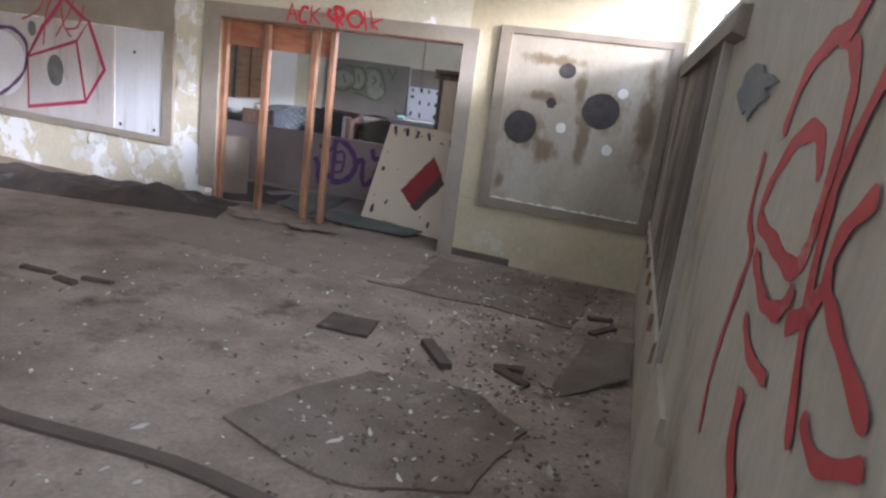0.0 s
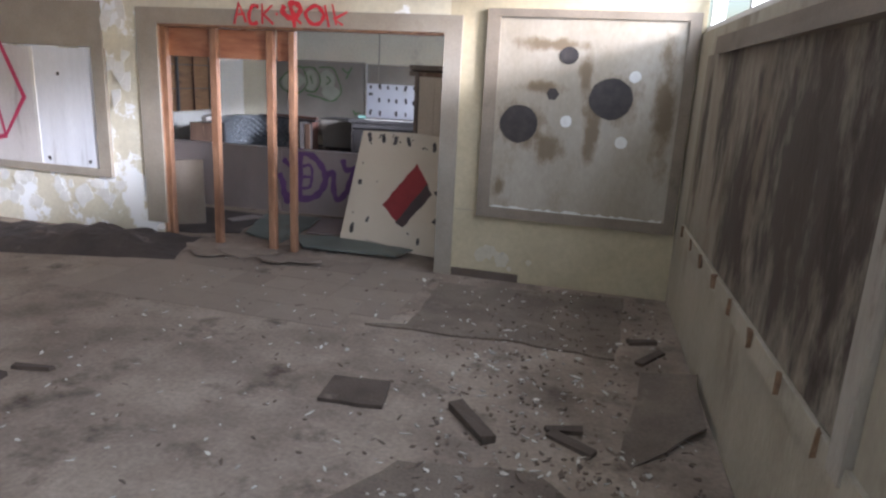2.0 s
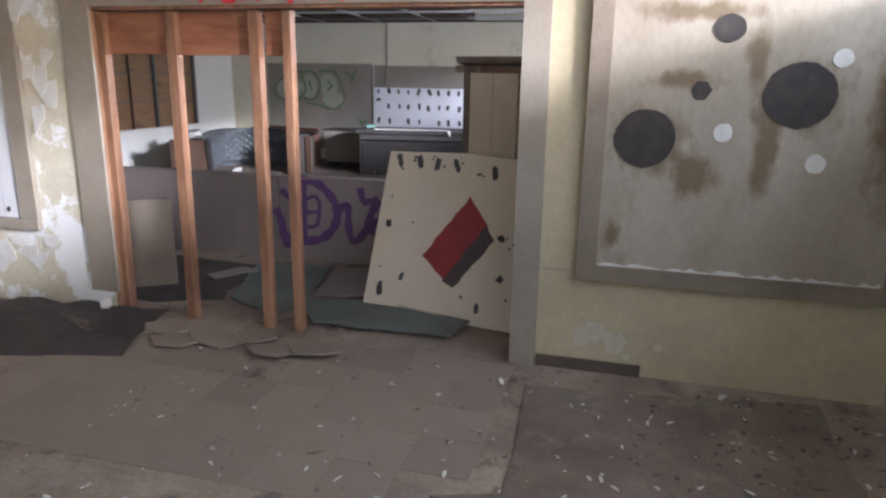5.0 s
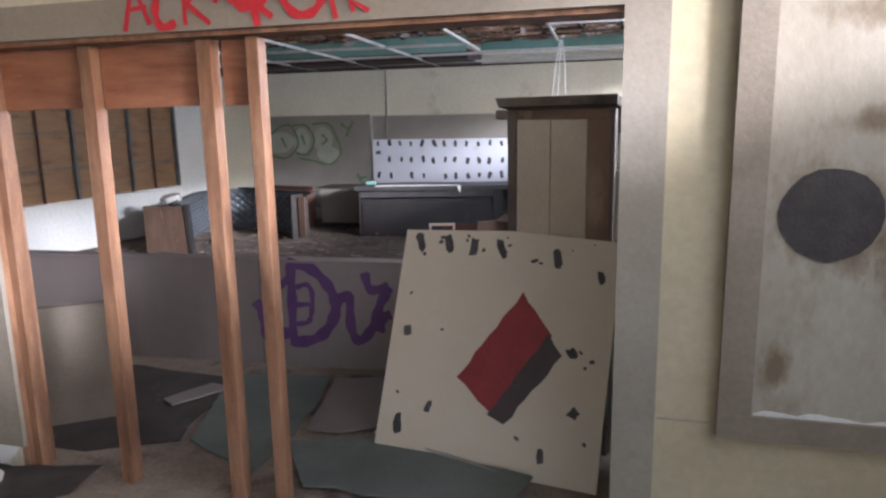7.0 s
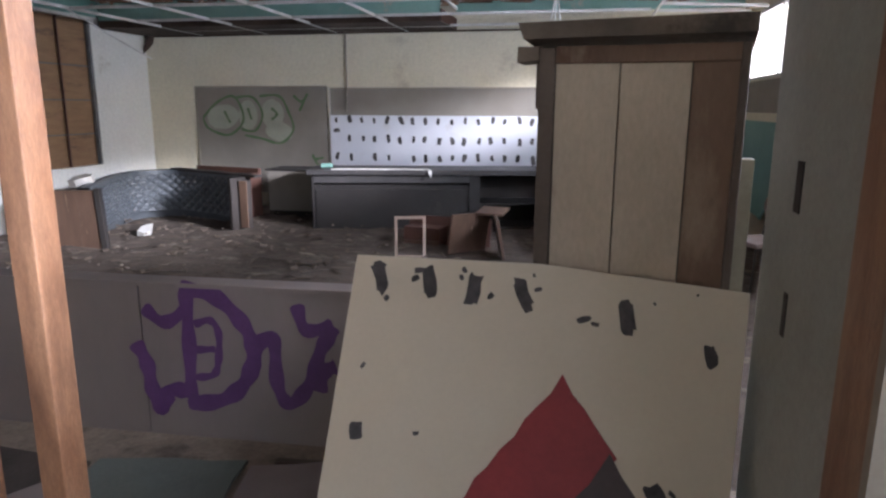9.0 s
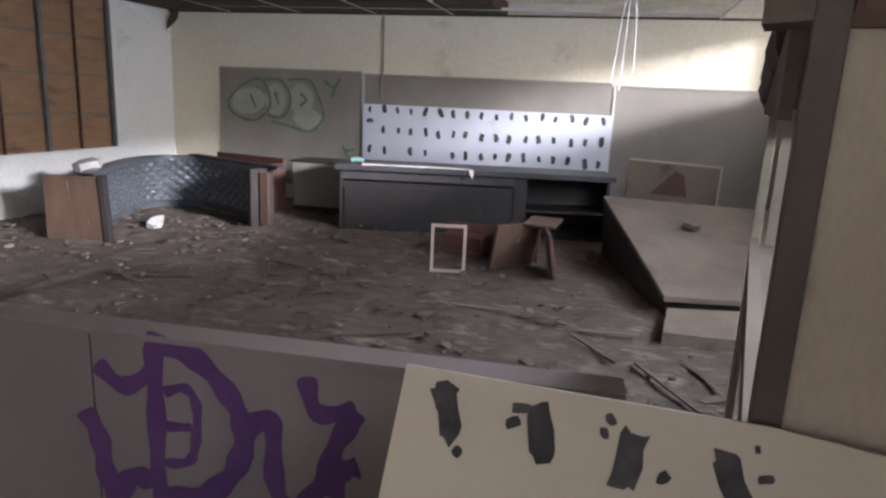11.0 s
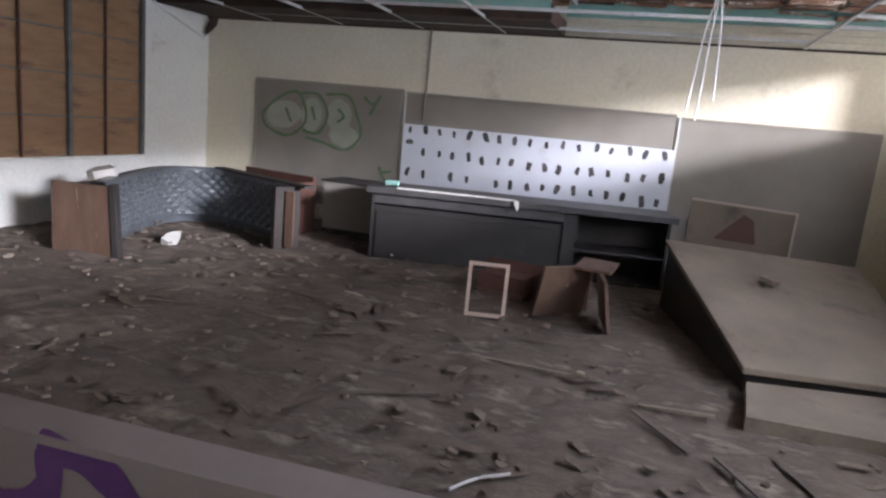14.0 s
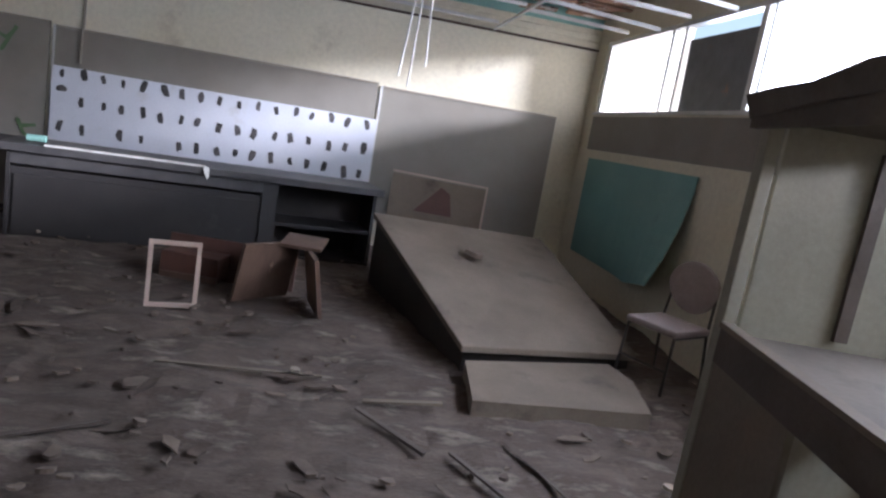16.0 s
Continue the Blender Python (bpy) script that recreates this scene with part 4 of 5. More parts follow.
chips = random.Random(3)
for k in range(26):
    edge = k % 2
    x, y = (chips.uniform(0.08, WP - 0.05), chips.uniform(0.98, 1.09)) if edge else (chips.uniform(0.05, WP - 0.08), chips.uniform(0.05, 1.05))
    if 0.36 < x < 0.95 and 0.15 < y < 0.85:
        continue
    part("chip", prism(bmesh.new(), smear(chips.uniform(0.004, 0.011), chips.uniform(0.6, 2.2), 1, 8), 0.0012, PP @ Matrix.Translation((x, y, 0)) @ Matrix.Rotation(chips.uniform(-1, 1), 4, "Z")), M_GLUE, lean)

# big open cupboard standing askew
CM = pose(-2.145, 6.975, 0, 0, 0, -10.2)
CL, CD, CH = 1.96, 0.53, 1.75
cup = empty("cupboard", "tall open grey-brown plywood cupboard without doors", "cupboard")


def cpart(name, x0, x1, y0, y1, z0, z1, material, label="", wear=0.0, bevel=0.0):
    return part(name, box(bmesh.new(), x0, x1, y0, y1, z0, z1, m=CM, wear=wear, bevel=bevel), material, cup, label)


def top_at(y):
    return 1.76 - 0.16 * (y / CL) ** 0.8


cpart("end_board", 0.045, 0.215, 0.012, 0.03, 0.06, CH - 0.01, M_CAB, "scuffed plywood end board")
cpart("end_board", 0.219, 0.395, 0.013, 0.03, 0.06, CH - 0.01, M_CAB)
cpart("end_board", 0.399, CD - 0.022, 0.012, 0.03, 0.06, CH - 0.01, M_CABROT, "brown rotten end board")
cpart("post", 0, 0.044, 0, 0.06, 0, CH - 0.012, M_CABFRAME, bevel=0.004)
cpart("post", CD - 0.021, CD, 0, 0.06, 0, CH - 0.012, M_CABFRAME, bevel=0.004)
cpart("back_strip", CD + 0.002, CD + 0.03, 0.04, 0.09, 0.0, 1.45, M_CABIN, "pale strip at the back edge", wear=0.003)
cpart("end_top_rail", 0.045, CD - 0.022, 0.004, 0.0115, CH - 0.055, CH - 0.012, M_CABROT, wear=0.003)
cpart("end_backing", 0.045, CD - 0.022, 0.0305, 0.036, 0.06, CH - 0.012, M_CABFRAME)
cpart("corner_block", -0.06, -0.001, 0.0, 0.06, CH - 0.05, CH - 0.005, M_CABTOP, "broken corner block", wear=0.006)
cpart("post", 0, 0.035, CL - 0.05, CL, 0, 1.595, M_CABIN, bevel=0.004)
cpart("post", CD - 0.05, CD, CL - 0.05, CL, 0, 1.595, M_CABFRAME)
cpart("far_end", 0.055, CD - 0.05, CL - 0.03, CL - 0.012, 0.06, 1.595, M_CABIN, "cream lined end")
cpart("back_rail", CD - 0.03, CD - 0.012, 0.06, CL - 0.05, 0.90, 1.0, M_CABFRAME)
cpart("batten", 0.29, 0.325, CL - 0.045, CL - 0.031, 1.08, 1.56, M_CABFRAME, "dark upright batten")
cpart("shelf", 0.02, CD - 0.031, 0.031, CL - 0.031, 1.03, 1.055, M_SHELF, "dusty shelf")
cpart("shelf_rail", 0.0, 0.02, 0.06, CL - 0.05, 0.98, 1.07, M_CABFRAME, wear=0.003)
cpart("rail_lip", -0.005, 0.03, 0.06, CL - 0.05, 1.071, 1.085, M_SLAB)
cpart("floor_board", 0.02, CD - 0.031, 0.031, CL - 0.031, 0.06, 0.08, M_DARKIN)
cpart("lower_front", 0.004, 0.02, CL - 0.45, CL - 0.05, 0.05, 0.98, M_SLAB, "beige lower front board")
bm = bmesh.new()
cols = []
for k in range(13):
    y = -0.03 + (CL + 0.06) * k / 12
    z = top_at(max(y, 0))
    e = random.uniform(-0.012, 0.012)
    cols.append([bm.verts.new(CM @ Vector(p)) for p in ((-0.03 + e, y, z), (CD + 0.01, y, z), (CD + 0.01, y, z + 0.045), (-0.05 + e * 0.5, y, z + 0.05 + e))])
for a, b in zip(cols, cols[1:]):
    for k in range(4):
        bm.faces.new((a[k], a[(k + 1) % 4], b[(k + 1) % 4], b[k]))
bm.faces.new(cols[0])
bm.faces.new(cols[-1][::-1])
part("top", bm, M_CABTOP, cup, "brown ragged sagging top")
part("fascia", prism(bmesh.new(), [(0.06, 1.575), (CL + 0.02, 1.575), (CL + 0.02, 1.635), (1.2, 1.69), (0.06, 1.79)], 0.018, CM @ Matrix(((0, 0, 1, -0.022), (1, 0, 0, 0), (0, 1, 0, 0), (0, 0, 0, 1)))), M_CABTOP, cup, "dark ragged front board")
# open door folded back behind the opening
leaf = empty("open_door", "dark grey-green door standing open with empty lock holes", "door")
part("leaf", B(-1.56, -1.52, 6.225, 6.86, 0.012, 2.03, bevel=0.004), M_DOOR, leaf)
part("lock_hole", B(-1.5625, -1.5602, 6.60, 6.64, 1.36, 1.47), M_DARKSPOT, leaf)
part("lock_hole", B(-1.5625, -1.5602, 6.61, 6.635, 1.08, 1.18), M_DARKSPOT, leaf)

# ---- far room: end wall boards ----
FY = YN - 0.004
for nm, x0, x1, z0, z1 in (("tackboard", -8.45, -6.12, 0.15, 1.88), ("tackboard", -6.06, -2.50, 0.25, 1.85), ("tackboard", -2.44, -0.27, 0.25, 1.82)):
    t = empty(nm, "grey tackboard in a thin frame on the end wall", "tackboard", group="tackboards")
    part("panel", B(x0, x1, FY - 0.02, FY, z0, z1), M_TACK, t)
    part("frame_side", B(x0 - 0.028, x0 - 0.001, FY - 0.03, FY, z0, z1 + 0.02), M_ALU if x0 > -7 else M_TRIM, t)
    part("frame_top", B(x0, x1, FY - 0.03, FY, z1 + 0.001, z1 + 0.022), M_TRIM, t)
struct("conduit", tube(bmesh.new(), [(-5.78, FY - 0.02, 2.72), (-5.78, FY - 0.02, 1.9), (-5.78, FY - 0.045, 1.86), (-5.78, FY - 0.045, 1.5)], 0.014), M_TRIM, "thin painted conduit on the end wall", "conduit")
GD = pose(0, FY - 0.024, 0, 90, 0, 0)
bm = bmesh.new()
for k, (x, z, a, b, t) in enumerate(((-7.98, 1.40, 0.30, 0.20, 12), (-7.52, 1.43, 0.17, 0.24, 0), (-7.08, 1.45, 0.20, 0.24, 0), (-6.98, 1.17, 0.24, 0.16, -8))):
    prism(bm, blob(1.0, 22, 0.04, a, b), 0.0015, GD @ Matrix.Translation((x, z, 0.0006 * k)) @ Matrix.Rotation(radians(t), 4, "Z"))
thing("graffiti_pale", bm, M_PALEGREEN, "pale bubble letters sprayed on the tackboard", "graffiti")
bm = bmesh.new()
GD2 = pose(0, FY - 0.029, 0, 90, 0, 0)
for pts in ([(-8.35, 1.38), (-8.1, 1.62), (-7.78, 1.74), (-7.62, 1.5), (-7.64, 1.28), (-7.9, 1.1), (-8.25, 1.2), (-8.35, 1.38)],
            [(-7.72, 1.72), (-7.42, 1.72), (-7.26, 1.45), (-7.4, 1.18), (-7.66, 1.2)],
            [(-7.3, 1.74), (-6.95, 1.74), (-6.8, 1.5), (-6.72, 1.2), (-6.95, 0.98), (-7.3, 1.05), (-7.6, 1.1)],
            [(-6.7, 1.75), (-6.55, 1.65), (-6.45, 1.78), (-6.6, 1.5)], [(-6.4, 0.8), (-6.3, 0.62), (-6.14, 0.58)], [(-6.35, 0.72), (-6.2, 0.75)], [(-7.95, 1.5), (-7.85, 1.3)], [(-7.52, 1.55), (-7.46, 1.36)], [(-7.1, 1.55), (-7.0, 1.45), (-7.1, 1.36)]):
    stroke(bm, pts, 0.045, GD2)
thing("graffiti_green", bm, M_GREENP, "dull green spray outlines round the pale letters", "graffiti")

# white board with rows of glue patches
wb = empty("white_board", "long white laminate sheet with three rows of dark glue patches", "board")
MW = pose(-4.255, FY - 0.05, 0, 0, 0, 0)
part("sheet", box(bmesh.new(), -1.80, 1.80, -0.012, 0.012, 0.60, 1.44, m=MW), M_GRATE, wb)
for row, z in enumerate((1.36, 1.06, 0.78)):
    for k in range(17):
        if (row == 1 and k == 0) or (row == 2 and k in (2, 5)):
            continue
        x = -1.68 + k * 0.21 + random.uniform(-0.02, 0.02)
        r = random.uniform(0.035, 0.055)
        part("glue_patch", prism(bmesh.new(), smear(r * 1.05, 0.7, 1.3, 10), 0.002, MW @ pose(x, -0.0125, z + random.uniform(-0.02, 0.02), 90, 0, 0) @ Matrix.Rotation(random.uniform(-0.3, 0.3), 4, "Z")), M_GLUE, wb)
part("glue_patch", prism(bmesh.new(), blob(0.045, 9, 0.3, 1.3, 0.8), 0.002, MW @ pose(-1.70, -0.0125, 1.2, 90, 0, 0)), M_GLUE, wb)

# counter
BMx = pose(-5.62, 13.55, FAR - 0.05, 0, 0, 12)
bar = empty("bar_counter", "long charcoal counter with open shelves, dusty top", "counter")
CLN = 3.3


def bpart(name, *a, material=M_BAR, label="", **k):
    return part(name, box(bmesh.new(), *a, m=BMx, **k), material, bar, label)


bpart("front_panel", 0.03, 2.15, 0.03, 0.05, 0.0, 0.66)
bpart("front_cover", 0.06, 2.10, 0.012, 0.029, 0.06, 0.60)
bpart("end_panel", 0.0, 0.029, 0.0, 0.6, 0.0, 0.80)
bpart("divider", 2.151, 2.30, 0.0, 0.6, 0.0, 0.80)
bpart("end_panel", CLN - 0.03, CLN, 0.0, 0.6, 0.0, 0.80)
bpart("back_panel", 0.03, CLN - 0.03, 0.58, 0.6, 0.0, 0.80, material=M_DARKIN)
bpart("shelf", 2.301, CLN - 0.031, 0.03, 0.579, 0.38, 0.41, label="dusty shelf")
bpart("shelf", 2.301, CLN - 0.031, 0.02, 0.579, 0.05, 0.08, material=M_DARKIN)
bpart("worktop", -0.06, CLN + 0.06, -0.06, 0.66, 0.802, 0.87, material=M_BARTOP, bevel=0.008)
bpart("rail", 0.03, 2.15, 0.0, 0.029, 0.69, 0.80, material=M_BARTOP)
thing("paper_strip", prism(bmesh.new(), ragged([(0.28, -0.07), (0.9, -0.05), (1.6, -0.07), (1.6, 0.0), (1.0, 0.05), (0.28, 0.03)], 0.06, 0.02), 0.012, BMx @ pose(0, 0, 0.872, 0, 0, 0)), M_PAPER, "torn white paper strip along the counter edge", "paper")
thing("paper_scrap", prism(bmesh.new(), blob(0.045, 9, 0.5, 0.6, 1.3), 0.012, BMx @ pose(1.62, -0.075, 0.84, 80, 0, 10)), M_PAPER, "torn white paper hanging over the counter edge", "paper")
# Short green tube, made up in place of a graffiti mark at the counter end.
thing("green_bottle", tube(bmesh.new(), [(-5.55, 13.75, 0.775), (-5.48, 13.76, 0.78), (-5.4, 13.77, 0.78)], 0.03, 8), M_TEALWALL, "small green shape standing in for graffiti on the counter", "bottle")

# picture board behind the slab
pic = empty("picture_board", "pale board with a red-brown blot leaning on the end wall", "board")
PB = pose(-1.6, 15.38, FAR, -6, 2, 0)
part("sheet", box(bmesh.new(), -0.6, 0.58, 0, 0.02, 0.0, 0.93, m=PB), M_SLAB, pic)
part("edge", box(bmesh.new(), -0.6, 0.58, -0.006, 0.021, 0.931, 0.955, m=PB), M_PALEWOOD, pic)
part("edge", box(bmesh.new(), 0.581, 0.605, -0.006, 0.021, 0.3, 0.955, m=PB), M_PALEWOOD, pic)
part("blot", prism(bmesh.new(), [(-0.28, 0.5), (0.02, 0.84), (0.14, 0.78), (0.2, 0.5)], 0.003, PB @ pose(0, -0.0005, 0, 90, 0, 0)), M_BLOT, pic, "red-brown blot")

# tilted ramp-like slab with its step
ramp = empty("fallen_platform", "dusty beige platform board sloping, dark and closed below", "platform")
P0, P1, P2, P3 = Vector((-1.88, 11.38, 0.11)), Vector((-0.48, 11.75, 0.07)), Vector((-0.55, 14.3, 0.47)), Vector((-2.45, 13.5, 0.60))


def quad_slab(bm, a, b, c, d, thick):
    tops = [bm.verts.new(p) for p in (a, b, c, d)]
    lows = [bm.verts.new(p - Vector((0, 0, thick))) for p in (a, b, c, d)]
    bm.faces.new(tops)
    bm.faces.new(lows[::-1])
    for i in range(4):
        bm.faces.new((lows[i], lows[(i + 1) % 4], tops[(i + 1) % 4], tops[i]))
    return bm


bm = quad_slab(bmesh.new(), P0, P1, P2, P3, 0.05)
bmesh.ops.bevel(bm, geom=list(bm.edges), offset=0.006, segments=1, affect="EDGES")
part("top", bm, M_SLAB, ramp)
# Closes the space below the board down to the floor in one dark colour.
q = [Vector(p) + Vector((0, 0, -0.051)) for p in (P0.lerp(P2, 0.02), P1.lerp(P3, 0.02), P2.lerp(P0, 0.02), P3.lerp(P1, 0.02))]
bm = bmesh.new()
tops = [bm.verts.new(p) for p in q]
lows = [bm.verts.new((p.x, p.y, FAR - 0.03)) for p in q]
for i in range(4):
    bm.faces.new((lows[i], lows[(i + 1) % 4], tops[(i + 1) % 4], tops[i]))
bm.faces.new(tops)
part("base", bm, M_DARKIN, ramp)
bm = prism(bmesh.new(), [(-1.92, 10.72), (-0.82, 10.78), (-0.70, 11.3), (-0.75, 11.62), (-1.85, 11.36)], 0.11, pose(0, 0, FAR - 0.01, 0, 0, 0))
thing("step_board", bm, M_SLAB, "thick beige board lying as a step before the platform", "board")
thing("dirt_clod", prism(bmesh.new(), blob(0.08, 9, 0.4), 0.04, pose(-1.55, 13.0, 0.42, 8, 8, 0)), M_CHIP, "dark clod of dirt on the sloping board", "dirt")

# chair
def rod(bm, *pts, r=0.011):
    return tube(bm, pts, r)


chair = empty("stacking_chair", "metal stacking chair with dusty pink padded seat and round back", "chair", (-0.38, 11.60, FAR), -62)
part("seat", B(-0.21, 0.21, -0.21, 0.21, 0.42, 0.47, bevel=0.018), M_PAD, chair)
bm = prism(bmesh.new(), [(0.2 * math.cos(a) * (1 if math.sin(a) > 0 else 0.95), 0.19 * math.sin(a)) for a in [2 * math.pi * k / 24 for k in range(24)]], 0.04, pose(0, 0.24, 0.72, 97, 0, 0))
part("backrest", bm, M_PAD, chair)
for sx in (-0.19, 0.19):
    part("leg", rod(bmesh.new(), (sx, -0.19, 0.42), (sx * 1.05, -0.22, 0.0)), M_CHROME, chair)
    part("leg", rod(bmesh.new(), (sx * 0.9, 0.25, 0.75), (sx, 0.2, 0.42), (sx * 1.05, 0.26, 0.0)), M_CHROME, chair)
    part("seat_rail", rod(bmesh.new(), (sx, -0.19, 0.415), (sx, 0.2, 0.415)), M_CHROME, chair)
part("stretcher", rod(bmesh.new(), (-0.2, -0.21, 0.18), (0.2, -0.21, 0.18)), M_CHROME, chair)

# teal chalkboard coming off the right wall
bm = bmesh.new()
layers = []
for back in (0.0, 0.008):
    rows = []
    for i in range(13):
        y = 15.0 - (15.0 - 12.45) * i / 12
        r = []
        for j in range(9):
            z = 1.42 - j / 8 * (1.12 if i < 8 else 1.12 - 0.16 * (i - 8) / 4 * (j / 8))
            off = 0.03 + 0.26 * max(0, (i - 5) / 7) ** 2 * (j / 8) ** 1.5
            r.append(bm.verts.new((XE - off + back, y, z)))
        rows.append(r)
    layers.append(rows)
for rows in layers:
    for a, b in zip(rows, rows[1:]):
        for j in range(8):
            bm.faces.new((a[j], a[j + 1], b[j + 1], b[j]))
fa, bb = layers
rim = [(i, 0) for i in range(13)] + [(12, j) for j in range(1, 9)] + [(i, 8) for i in range(11, -1, -1)] + [(0, j) for j in range(7, 0, -1)]
for (i, j), (k, l) in zip(rim, rim[1:] + rim[:1]):
    bm.faces.new((fa[i][j], fa[k][l], bb[k][l], bb[i][j]))
thing("chalkboard", bm, M_TEAL, "teal chalkboard sheet peeling off the wall at its corner", "chalkboard")

# overturned stand and the pale frame
st = empty("overturned_stand", "overturned red-brown wooden stand lying on the debris", "furniture")
SM = pose(-4.15, 12.62, FAR + 0.02, 0, 0, -8)
part("long_side", box(bmesh.new(), 0.0, 1.05, 0.35, 0.38, 0.0, 0.36, m=SM @ pose(0, 0, 0, -6, 0, 0)), M_REDWOOD, st)
part("drawer", box(bmesh.new(), 0.05, 0.5, 0.1, 0.36, 0.02, 0.22, m=SM, wear=0.01), M_REDWOOD, st)
part("drawer_edge", box(bmesh.new(), 0.05, 0.5, 0.08, 0.099, 0.02, 0.07, m=SM), M_WOOD, st)
part("end_panel", box(bmesh.new(), 0.0, 0.03, -0.42, 0.1, 0.0, 0.47, m=SM @ pose(0.95, 0.15, 0, 0, 12, -38)), M_WOOD, st)
part("end_panel", box(bmesh.new(), 0.0, 0.03, -0.42, 0.1, 0.0, 0.45, m=SM @ pose(1.25, 0.05, 0, 0, -10, 20)), M_WOOD, st)
part("top_strip", box(bmesh.new(), 0.98, 1.3, 0.0, 0.35, 0.44, 0.465, m=SM @ pose(0, 0, 0, 5, 0, 0)), M_WOOD, st)
fr = empty("pale_frame", "small empty frame of bare pale wood standing upright", "frame", (-3.83, 12.0, FAR + 0.02), 14)
for nm, a in (("side", (-0.17, -0.14, -0.012, 0.012, 0, 0.47)), ("side", (0.14, 0.17, -0.012, 0.012, 0, 0.47)),
              ("rail", (-0.14, 0.14, -0.011, 0.011, 0.0, 0.03)), ("rail", (-0.14, 0.14, -0.011, 0.011, 0.44, 0.47))):
    part(nm, B(*a), M_PALEWOOD, fr)

# tufted booth
def booth(name, pts, height, label):
    ob = empty(name, label, "booth seat")
    line = smooth_line(pts, 64)
    n = len(line)
    bm = bmesh.new()
    H = 44
    face = []
    s = 0.0
    for i, p in enumerate(line):
        d = (line[min(i + 1, n - 1)] - line[max(i - 1, 0)]).normalized()
        nrm = Vector((d.y, -d.x))
        if i:
            s += (line[i] - line[i - 1]).length
        col = []
        for j in range(H + 1):
            z = height * (0.18 + 0.82 * j / H)
            u, v = s / 0.085, z / 0.062
            puff = 0.045 * abs(math.cos(math.pi * (u + v) / 2) * math.cos(math.pi * (u - v) / 2)) ** 0.5 if 1 < j < H - 4 else 0.03
            col.append(bm.verts.new((p.x + nrm.x * puff, p.y + nrm.y * puff, FAR + z)))
        q = p - nrm * 0.11
        col.append(bm.verts.new((q.x, q.y, FAR + height + 0.0)))
        col.append(bm.verts.new((q.x, q.y, FAR - 0.02)))
        face.append(col)
    for a, b in zip(face, face[1:]):
        for j in range(len(a) - 1):
            bm.faces.new((a[j], b[j], b[j + 1], a[j + 1]))
    part("tufted_back", bm, M_VINYL, ob, "black diamond-tufted vinyl back", True)
    return ob


bo = booth("corner_booth", [(-7.62, 11.72), (-8.1, 12.7), (-8.35, 13.5), (-8.0, 13.95), (-7.3, 13.75), (-6.55, 13.35)], 0.73, "curved black tufted booth back with brown wooden ends")
part("end_panel", box(bmesh.new(), -0.62, 0.0, -0.02, 0.02, FAR, 0.62, m=pose(-7.5, 11.74, 0, 0, 0, 12)), M_WOOD, bo, "split brown veneer end")
part("end_post", box(bmesh.new(), 0.0, 0.07, -0.04, 0.04, FAR - 0.02, 0.64, m=pose(-7.5, 11.74, 0, 0, -3, 12), bevel=0.008), M_BAR, bo)
part("end_panel", box(bmesh.new(), 0.0, 0.05, -0.05, 0.3, FAR - 0.02, 0.64, m=pose(-6.6, 13.15, 0, 0, 0, -20)), M_DARKIN, bo)
part("end_veneer", box(bmesh.new(), 0.051, 0.16, 0.03, 0.05, FAR + 0.05, 0.6, m=pose(-6.55, 13.15, 0, 0, 0, -5)), M_WOOD, bo)
part("top_cap", box(bmesh.new(), 0.0, 1.9, -0.14, 0.0, 0.64, 0.67, m=pose(-8.0, 14.12, 0, 0, 0, -23)), M_BAR, bo)
bk = empty("second_booth", "dark brown back board of a second booth", "booth seat")
part("board", box(bmesh.new(), 0, 1.25, 0, 0.06, FAR - 0.02, 0.66, m=pose(-8.0, 14.6, 0, 0, 0, -14)), M_REDWOOD, bk)
part("end_panel", box(bmesh.new(), 1.19, 1.25, -0.4, -0.002, FAR - 0.02, 0.60, m=pose(-8.0, 14.6, 0, 0, 0, -14)), M_REDWOOD, bk)
pale = empty("grey_cabinet", "pale grey board box between the booth and the counter", "cabinet")
part("front", B(-6.68, -5.72, 14.40, 14.43, 0.02, 0.62, wear=0.006), M_TACK, pale)
part("top", B(-6.72, -5.70, 14.38, 15.0, 0.622, 0.65, wear=0.006), M_BAR, pale)
part("plinth", B(-6.64, -5.74, 14.46, 14.98, FAR - 0.02, 0.618), M_DARKIN, pale)
thing("paper_heap", prism(bmesh.new(), blob(0.16, 10, 0.35), 0.09, pose(-8.1, 12.2, 0.62, 12, -8, 0)), M_PAPER, "crumpled white paper on the booth back", "paper")
thing("paper_scrap", prism(bmesh.new(), blob(0.10, 8, 0.35, 0.6, 1.1), 0.08, pose(-7.55, 12.6, FAR + 0.03, 20, 20, 0)), M_PAPER, "crumpled white paper on the debris", "paper")

# boarded window, west wall
wd = tagged(new("window_3"), "steel window boarded over with brown plywood", "window", kind="structure")
part("plywood", B(XW - 0.10, XW - 0.08, WY0, WY1, WZ0, WZ1), M_PLYWIN, wd, "brown plywood boards")
for y in (WY0, 10.65, 11.80, 12.98, WY1 - 0.05):
    part("upright", B(XW - 0.06, XW - 0.01, y, y + 0.05, WZ0, WZ1), M_STEEL, wd)
for y in (10.0, 11.2, 12.35, 13.55):
    part("glazing_bar", B(XW - 0.05, XW - 0.025, y, y + 0.022, WZ0, WZ1), M_REDWOOD, wd)
for z in (1.15, 1.65, 2.15):
    part("crossbar", B(XW - 0.05, XW - 0.03, WY0, WY1, z, z + 0.018), M_STEEL, wd)
part("window_sill", B(XW - 0.06, XW + 0.03, WY0, WY1, WZ0 - 0.03, WZ0 + 0.002, wear=0.005), M_WHITEWALL, wd)

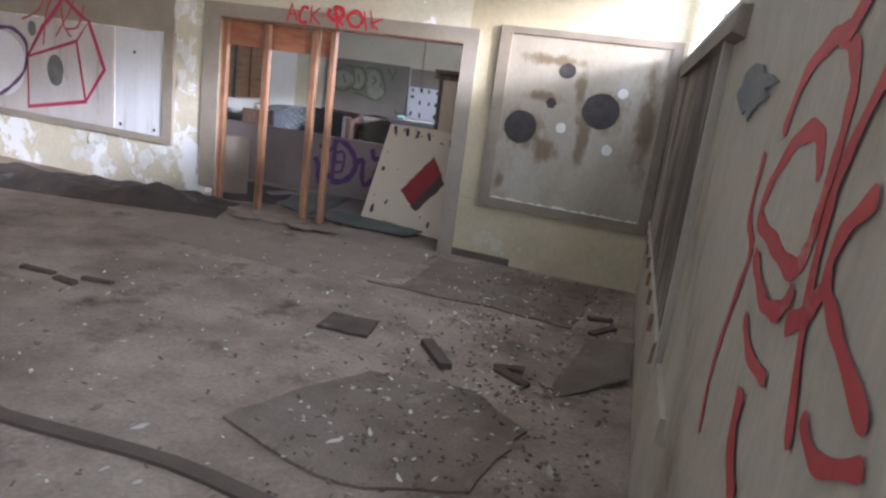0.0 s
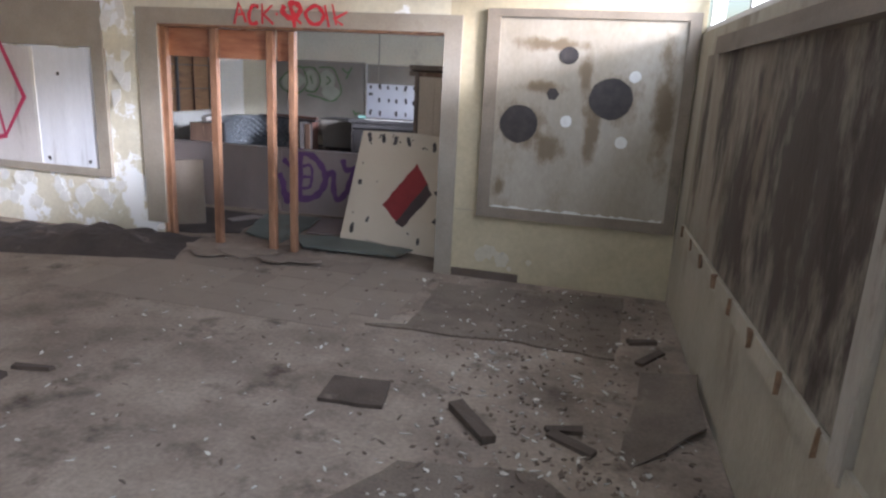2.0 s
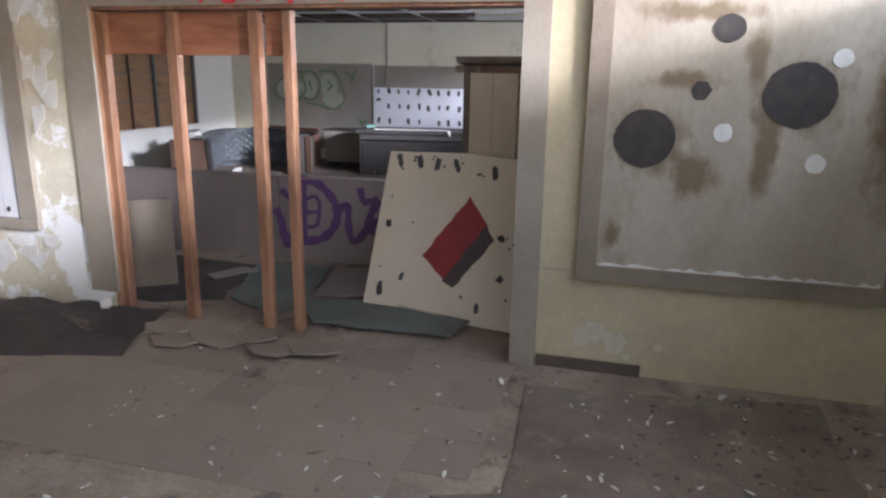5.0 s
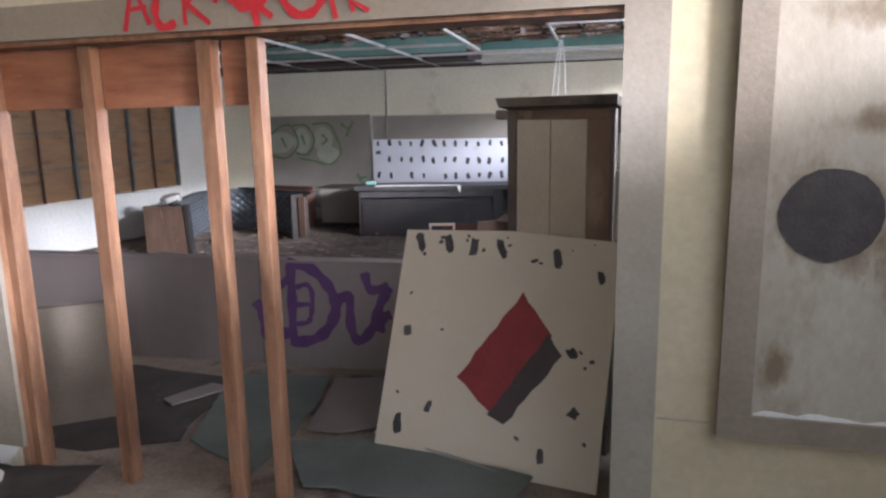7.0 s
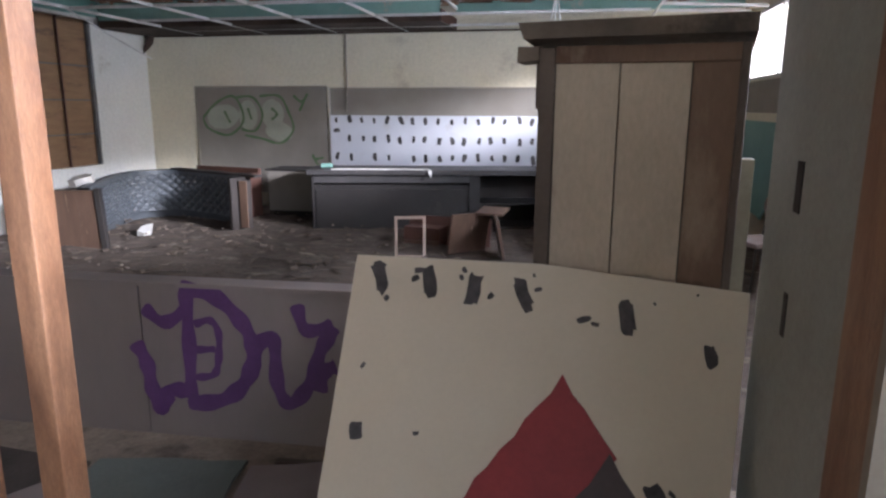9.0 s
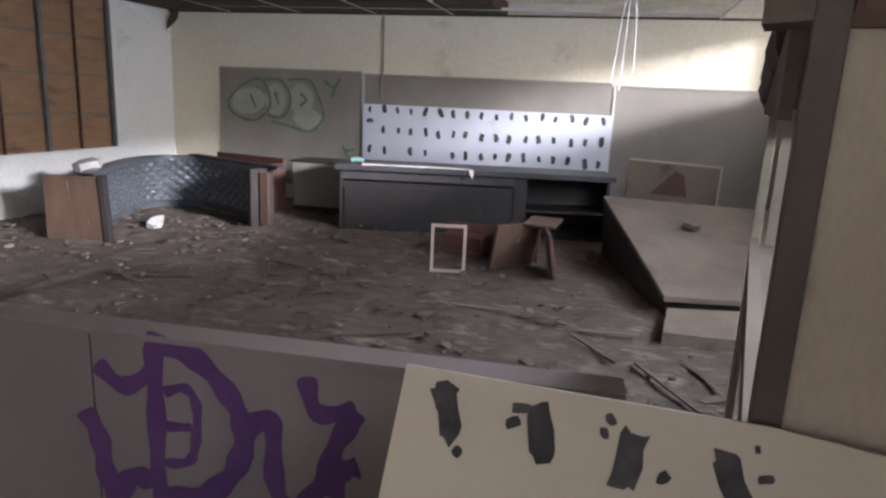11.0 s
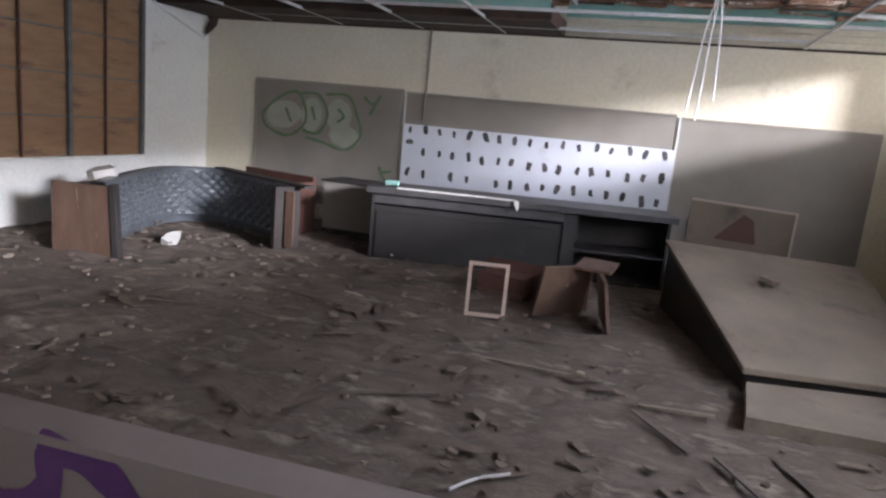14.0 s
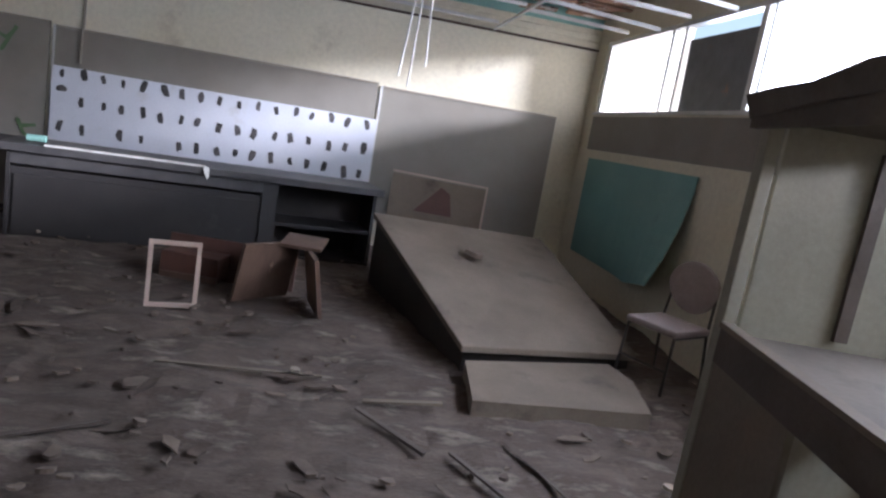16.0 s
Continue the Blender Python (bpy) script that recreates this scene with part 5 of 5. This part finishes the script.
# debris in the far room
bm, bm2 = bmesh.new(), bmesh.new()
for k in range(900):
    x, y = rng.uniform(-9.2, -0.1), rng.uniform(7.95, 15.3)
    if -2.5 < x < -0.5 and y > 10.6:
        continue
    l = rng.uniform(0.012, 0.05)
    m = pose(x, y, FAR + 0.03 + rng.uniform(-0.03, 0.02), rng.uniform(-18, 18), rng.uniform(-18, 18), rng.uniform(0, 180))
    prism(bm if rng.random() > 0.05 else bm2, [(a * rng.uniform(0.8, 1.8), b) for a, b in blob(l * 0.6, 7, 0.45)], rng.uniform(0.006, 0.02), m)
for k in range(260):
    x, y = rng.uniform(-9.1, -0.3), rng.uniform(8.0, 15.0)
    if (-2.7 < x and y > 10.5):
        continue
    r = rng.uniform(0.025, 0.07) * (1.6 if rng.random() > 0.93 else 1)
    m = pose(x, y, FAR + 0.02 + rng.uniform(-0.02, 0.02), rng.uniform(-5, 5), rng.uniform(-5, 5), rng.gauss(0, 40))
    prism(bm if rng.random() > 0.03 else bm2, [(a * rng.uniform(1.3, 2.2), b * rng.uniform(0.35, 0.8)) for a, b in blob(r, 8, 0.4)], rng.uniform(0.004, 0.008), m)
thing("rotten_debris", bm, M_CHIP, "rotten brown scraps of ceiling strewn over the floor", "debris", kind="stuff")
thing("pale_debris", bm2, surface("dusty_scrap", (0.36, 0.31, 0.25), (0.28, 0.23, 0.18), 6, 0.95, 0.3, vary=0.35, island=True), "pale dusty scraps strewn over the floor", "debris", kind="stuff")
for x, y, l, a in ((-3.2, 11.0, 0.45, 6), (-2.4, 10.4, 0.25, -50), (-3.9, 10.1, 0.3, 35), (-5.2, 11.6, 0.4, -15), (-1.95, 9.9, 0.35, -62), (-1.7, 10.1, 0.3, -70), (-2.3, 10.75, 0.22, 4), (-4.6, 9.6, 0.25, -35), (-6.2, 10.8, 0.35, 12), (-1.9, 9.2, 0.2, 40)):
    thing("lath_scrap", B(-l, l, -0.013, 0.013, 0, 0.012, m=pose(x, y, FAR + 0.03, rng.uniform(-3, 3), rng.uniform(-3, 3), a), wear=0.006), M_SLAB if l > 0.4 or abs(l - 0.22) < 0.01 else M_CABFRAME, "broken lath lying on the debris", "lath", "broken laths")

# ---- floor tiles before the opening ----
floor_ob = bpy.data.objects["floor"]
tile_mesh = mesh_of("floor_tile", box(bmesh.new(), -0.1515, 0.1515, -0.1515, 0.1515, 0.0005, 0.003), M_TILE)
for i in range(10):
    for j in range(5):
        x, y = -4.15 + i * 0.305, 4.62 + j * 0.305
        if x > -1.5 or random.random() < 0.12 or (j == 4 and x < -3.2):
            continue
        t = new("tile", tile_mesh)
        t.matrix_world = pose(x, y, random.uniform(-0.0005, 0.002), random.uniform(-0.3, 0.3), random.uniform(-0.3, 0.3), random.uniform(-1, 1))
        t.parent = floor_ob

# small things in the passage and on the walls
cable = [(-3.27 + 0.027 * k, 9.27 + 0.03 * math.sin(k * 0.55) + 0.036 * k, FAR + 0.045) for k in range(9)]
thing("white_cable", tube(bmesh.new(), cable, 0.008), M_TEE, "short white cable curling on the debris", "cable")
struct("wall_seam", B(-1.44, -1.26, W1 - 0.004, W1 - 0.001, 0.598, 0.603), M_TRIM, "fine crack across the cream paint", "crack")
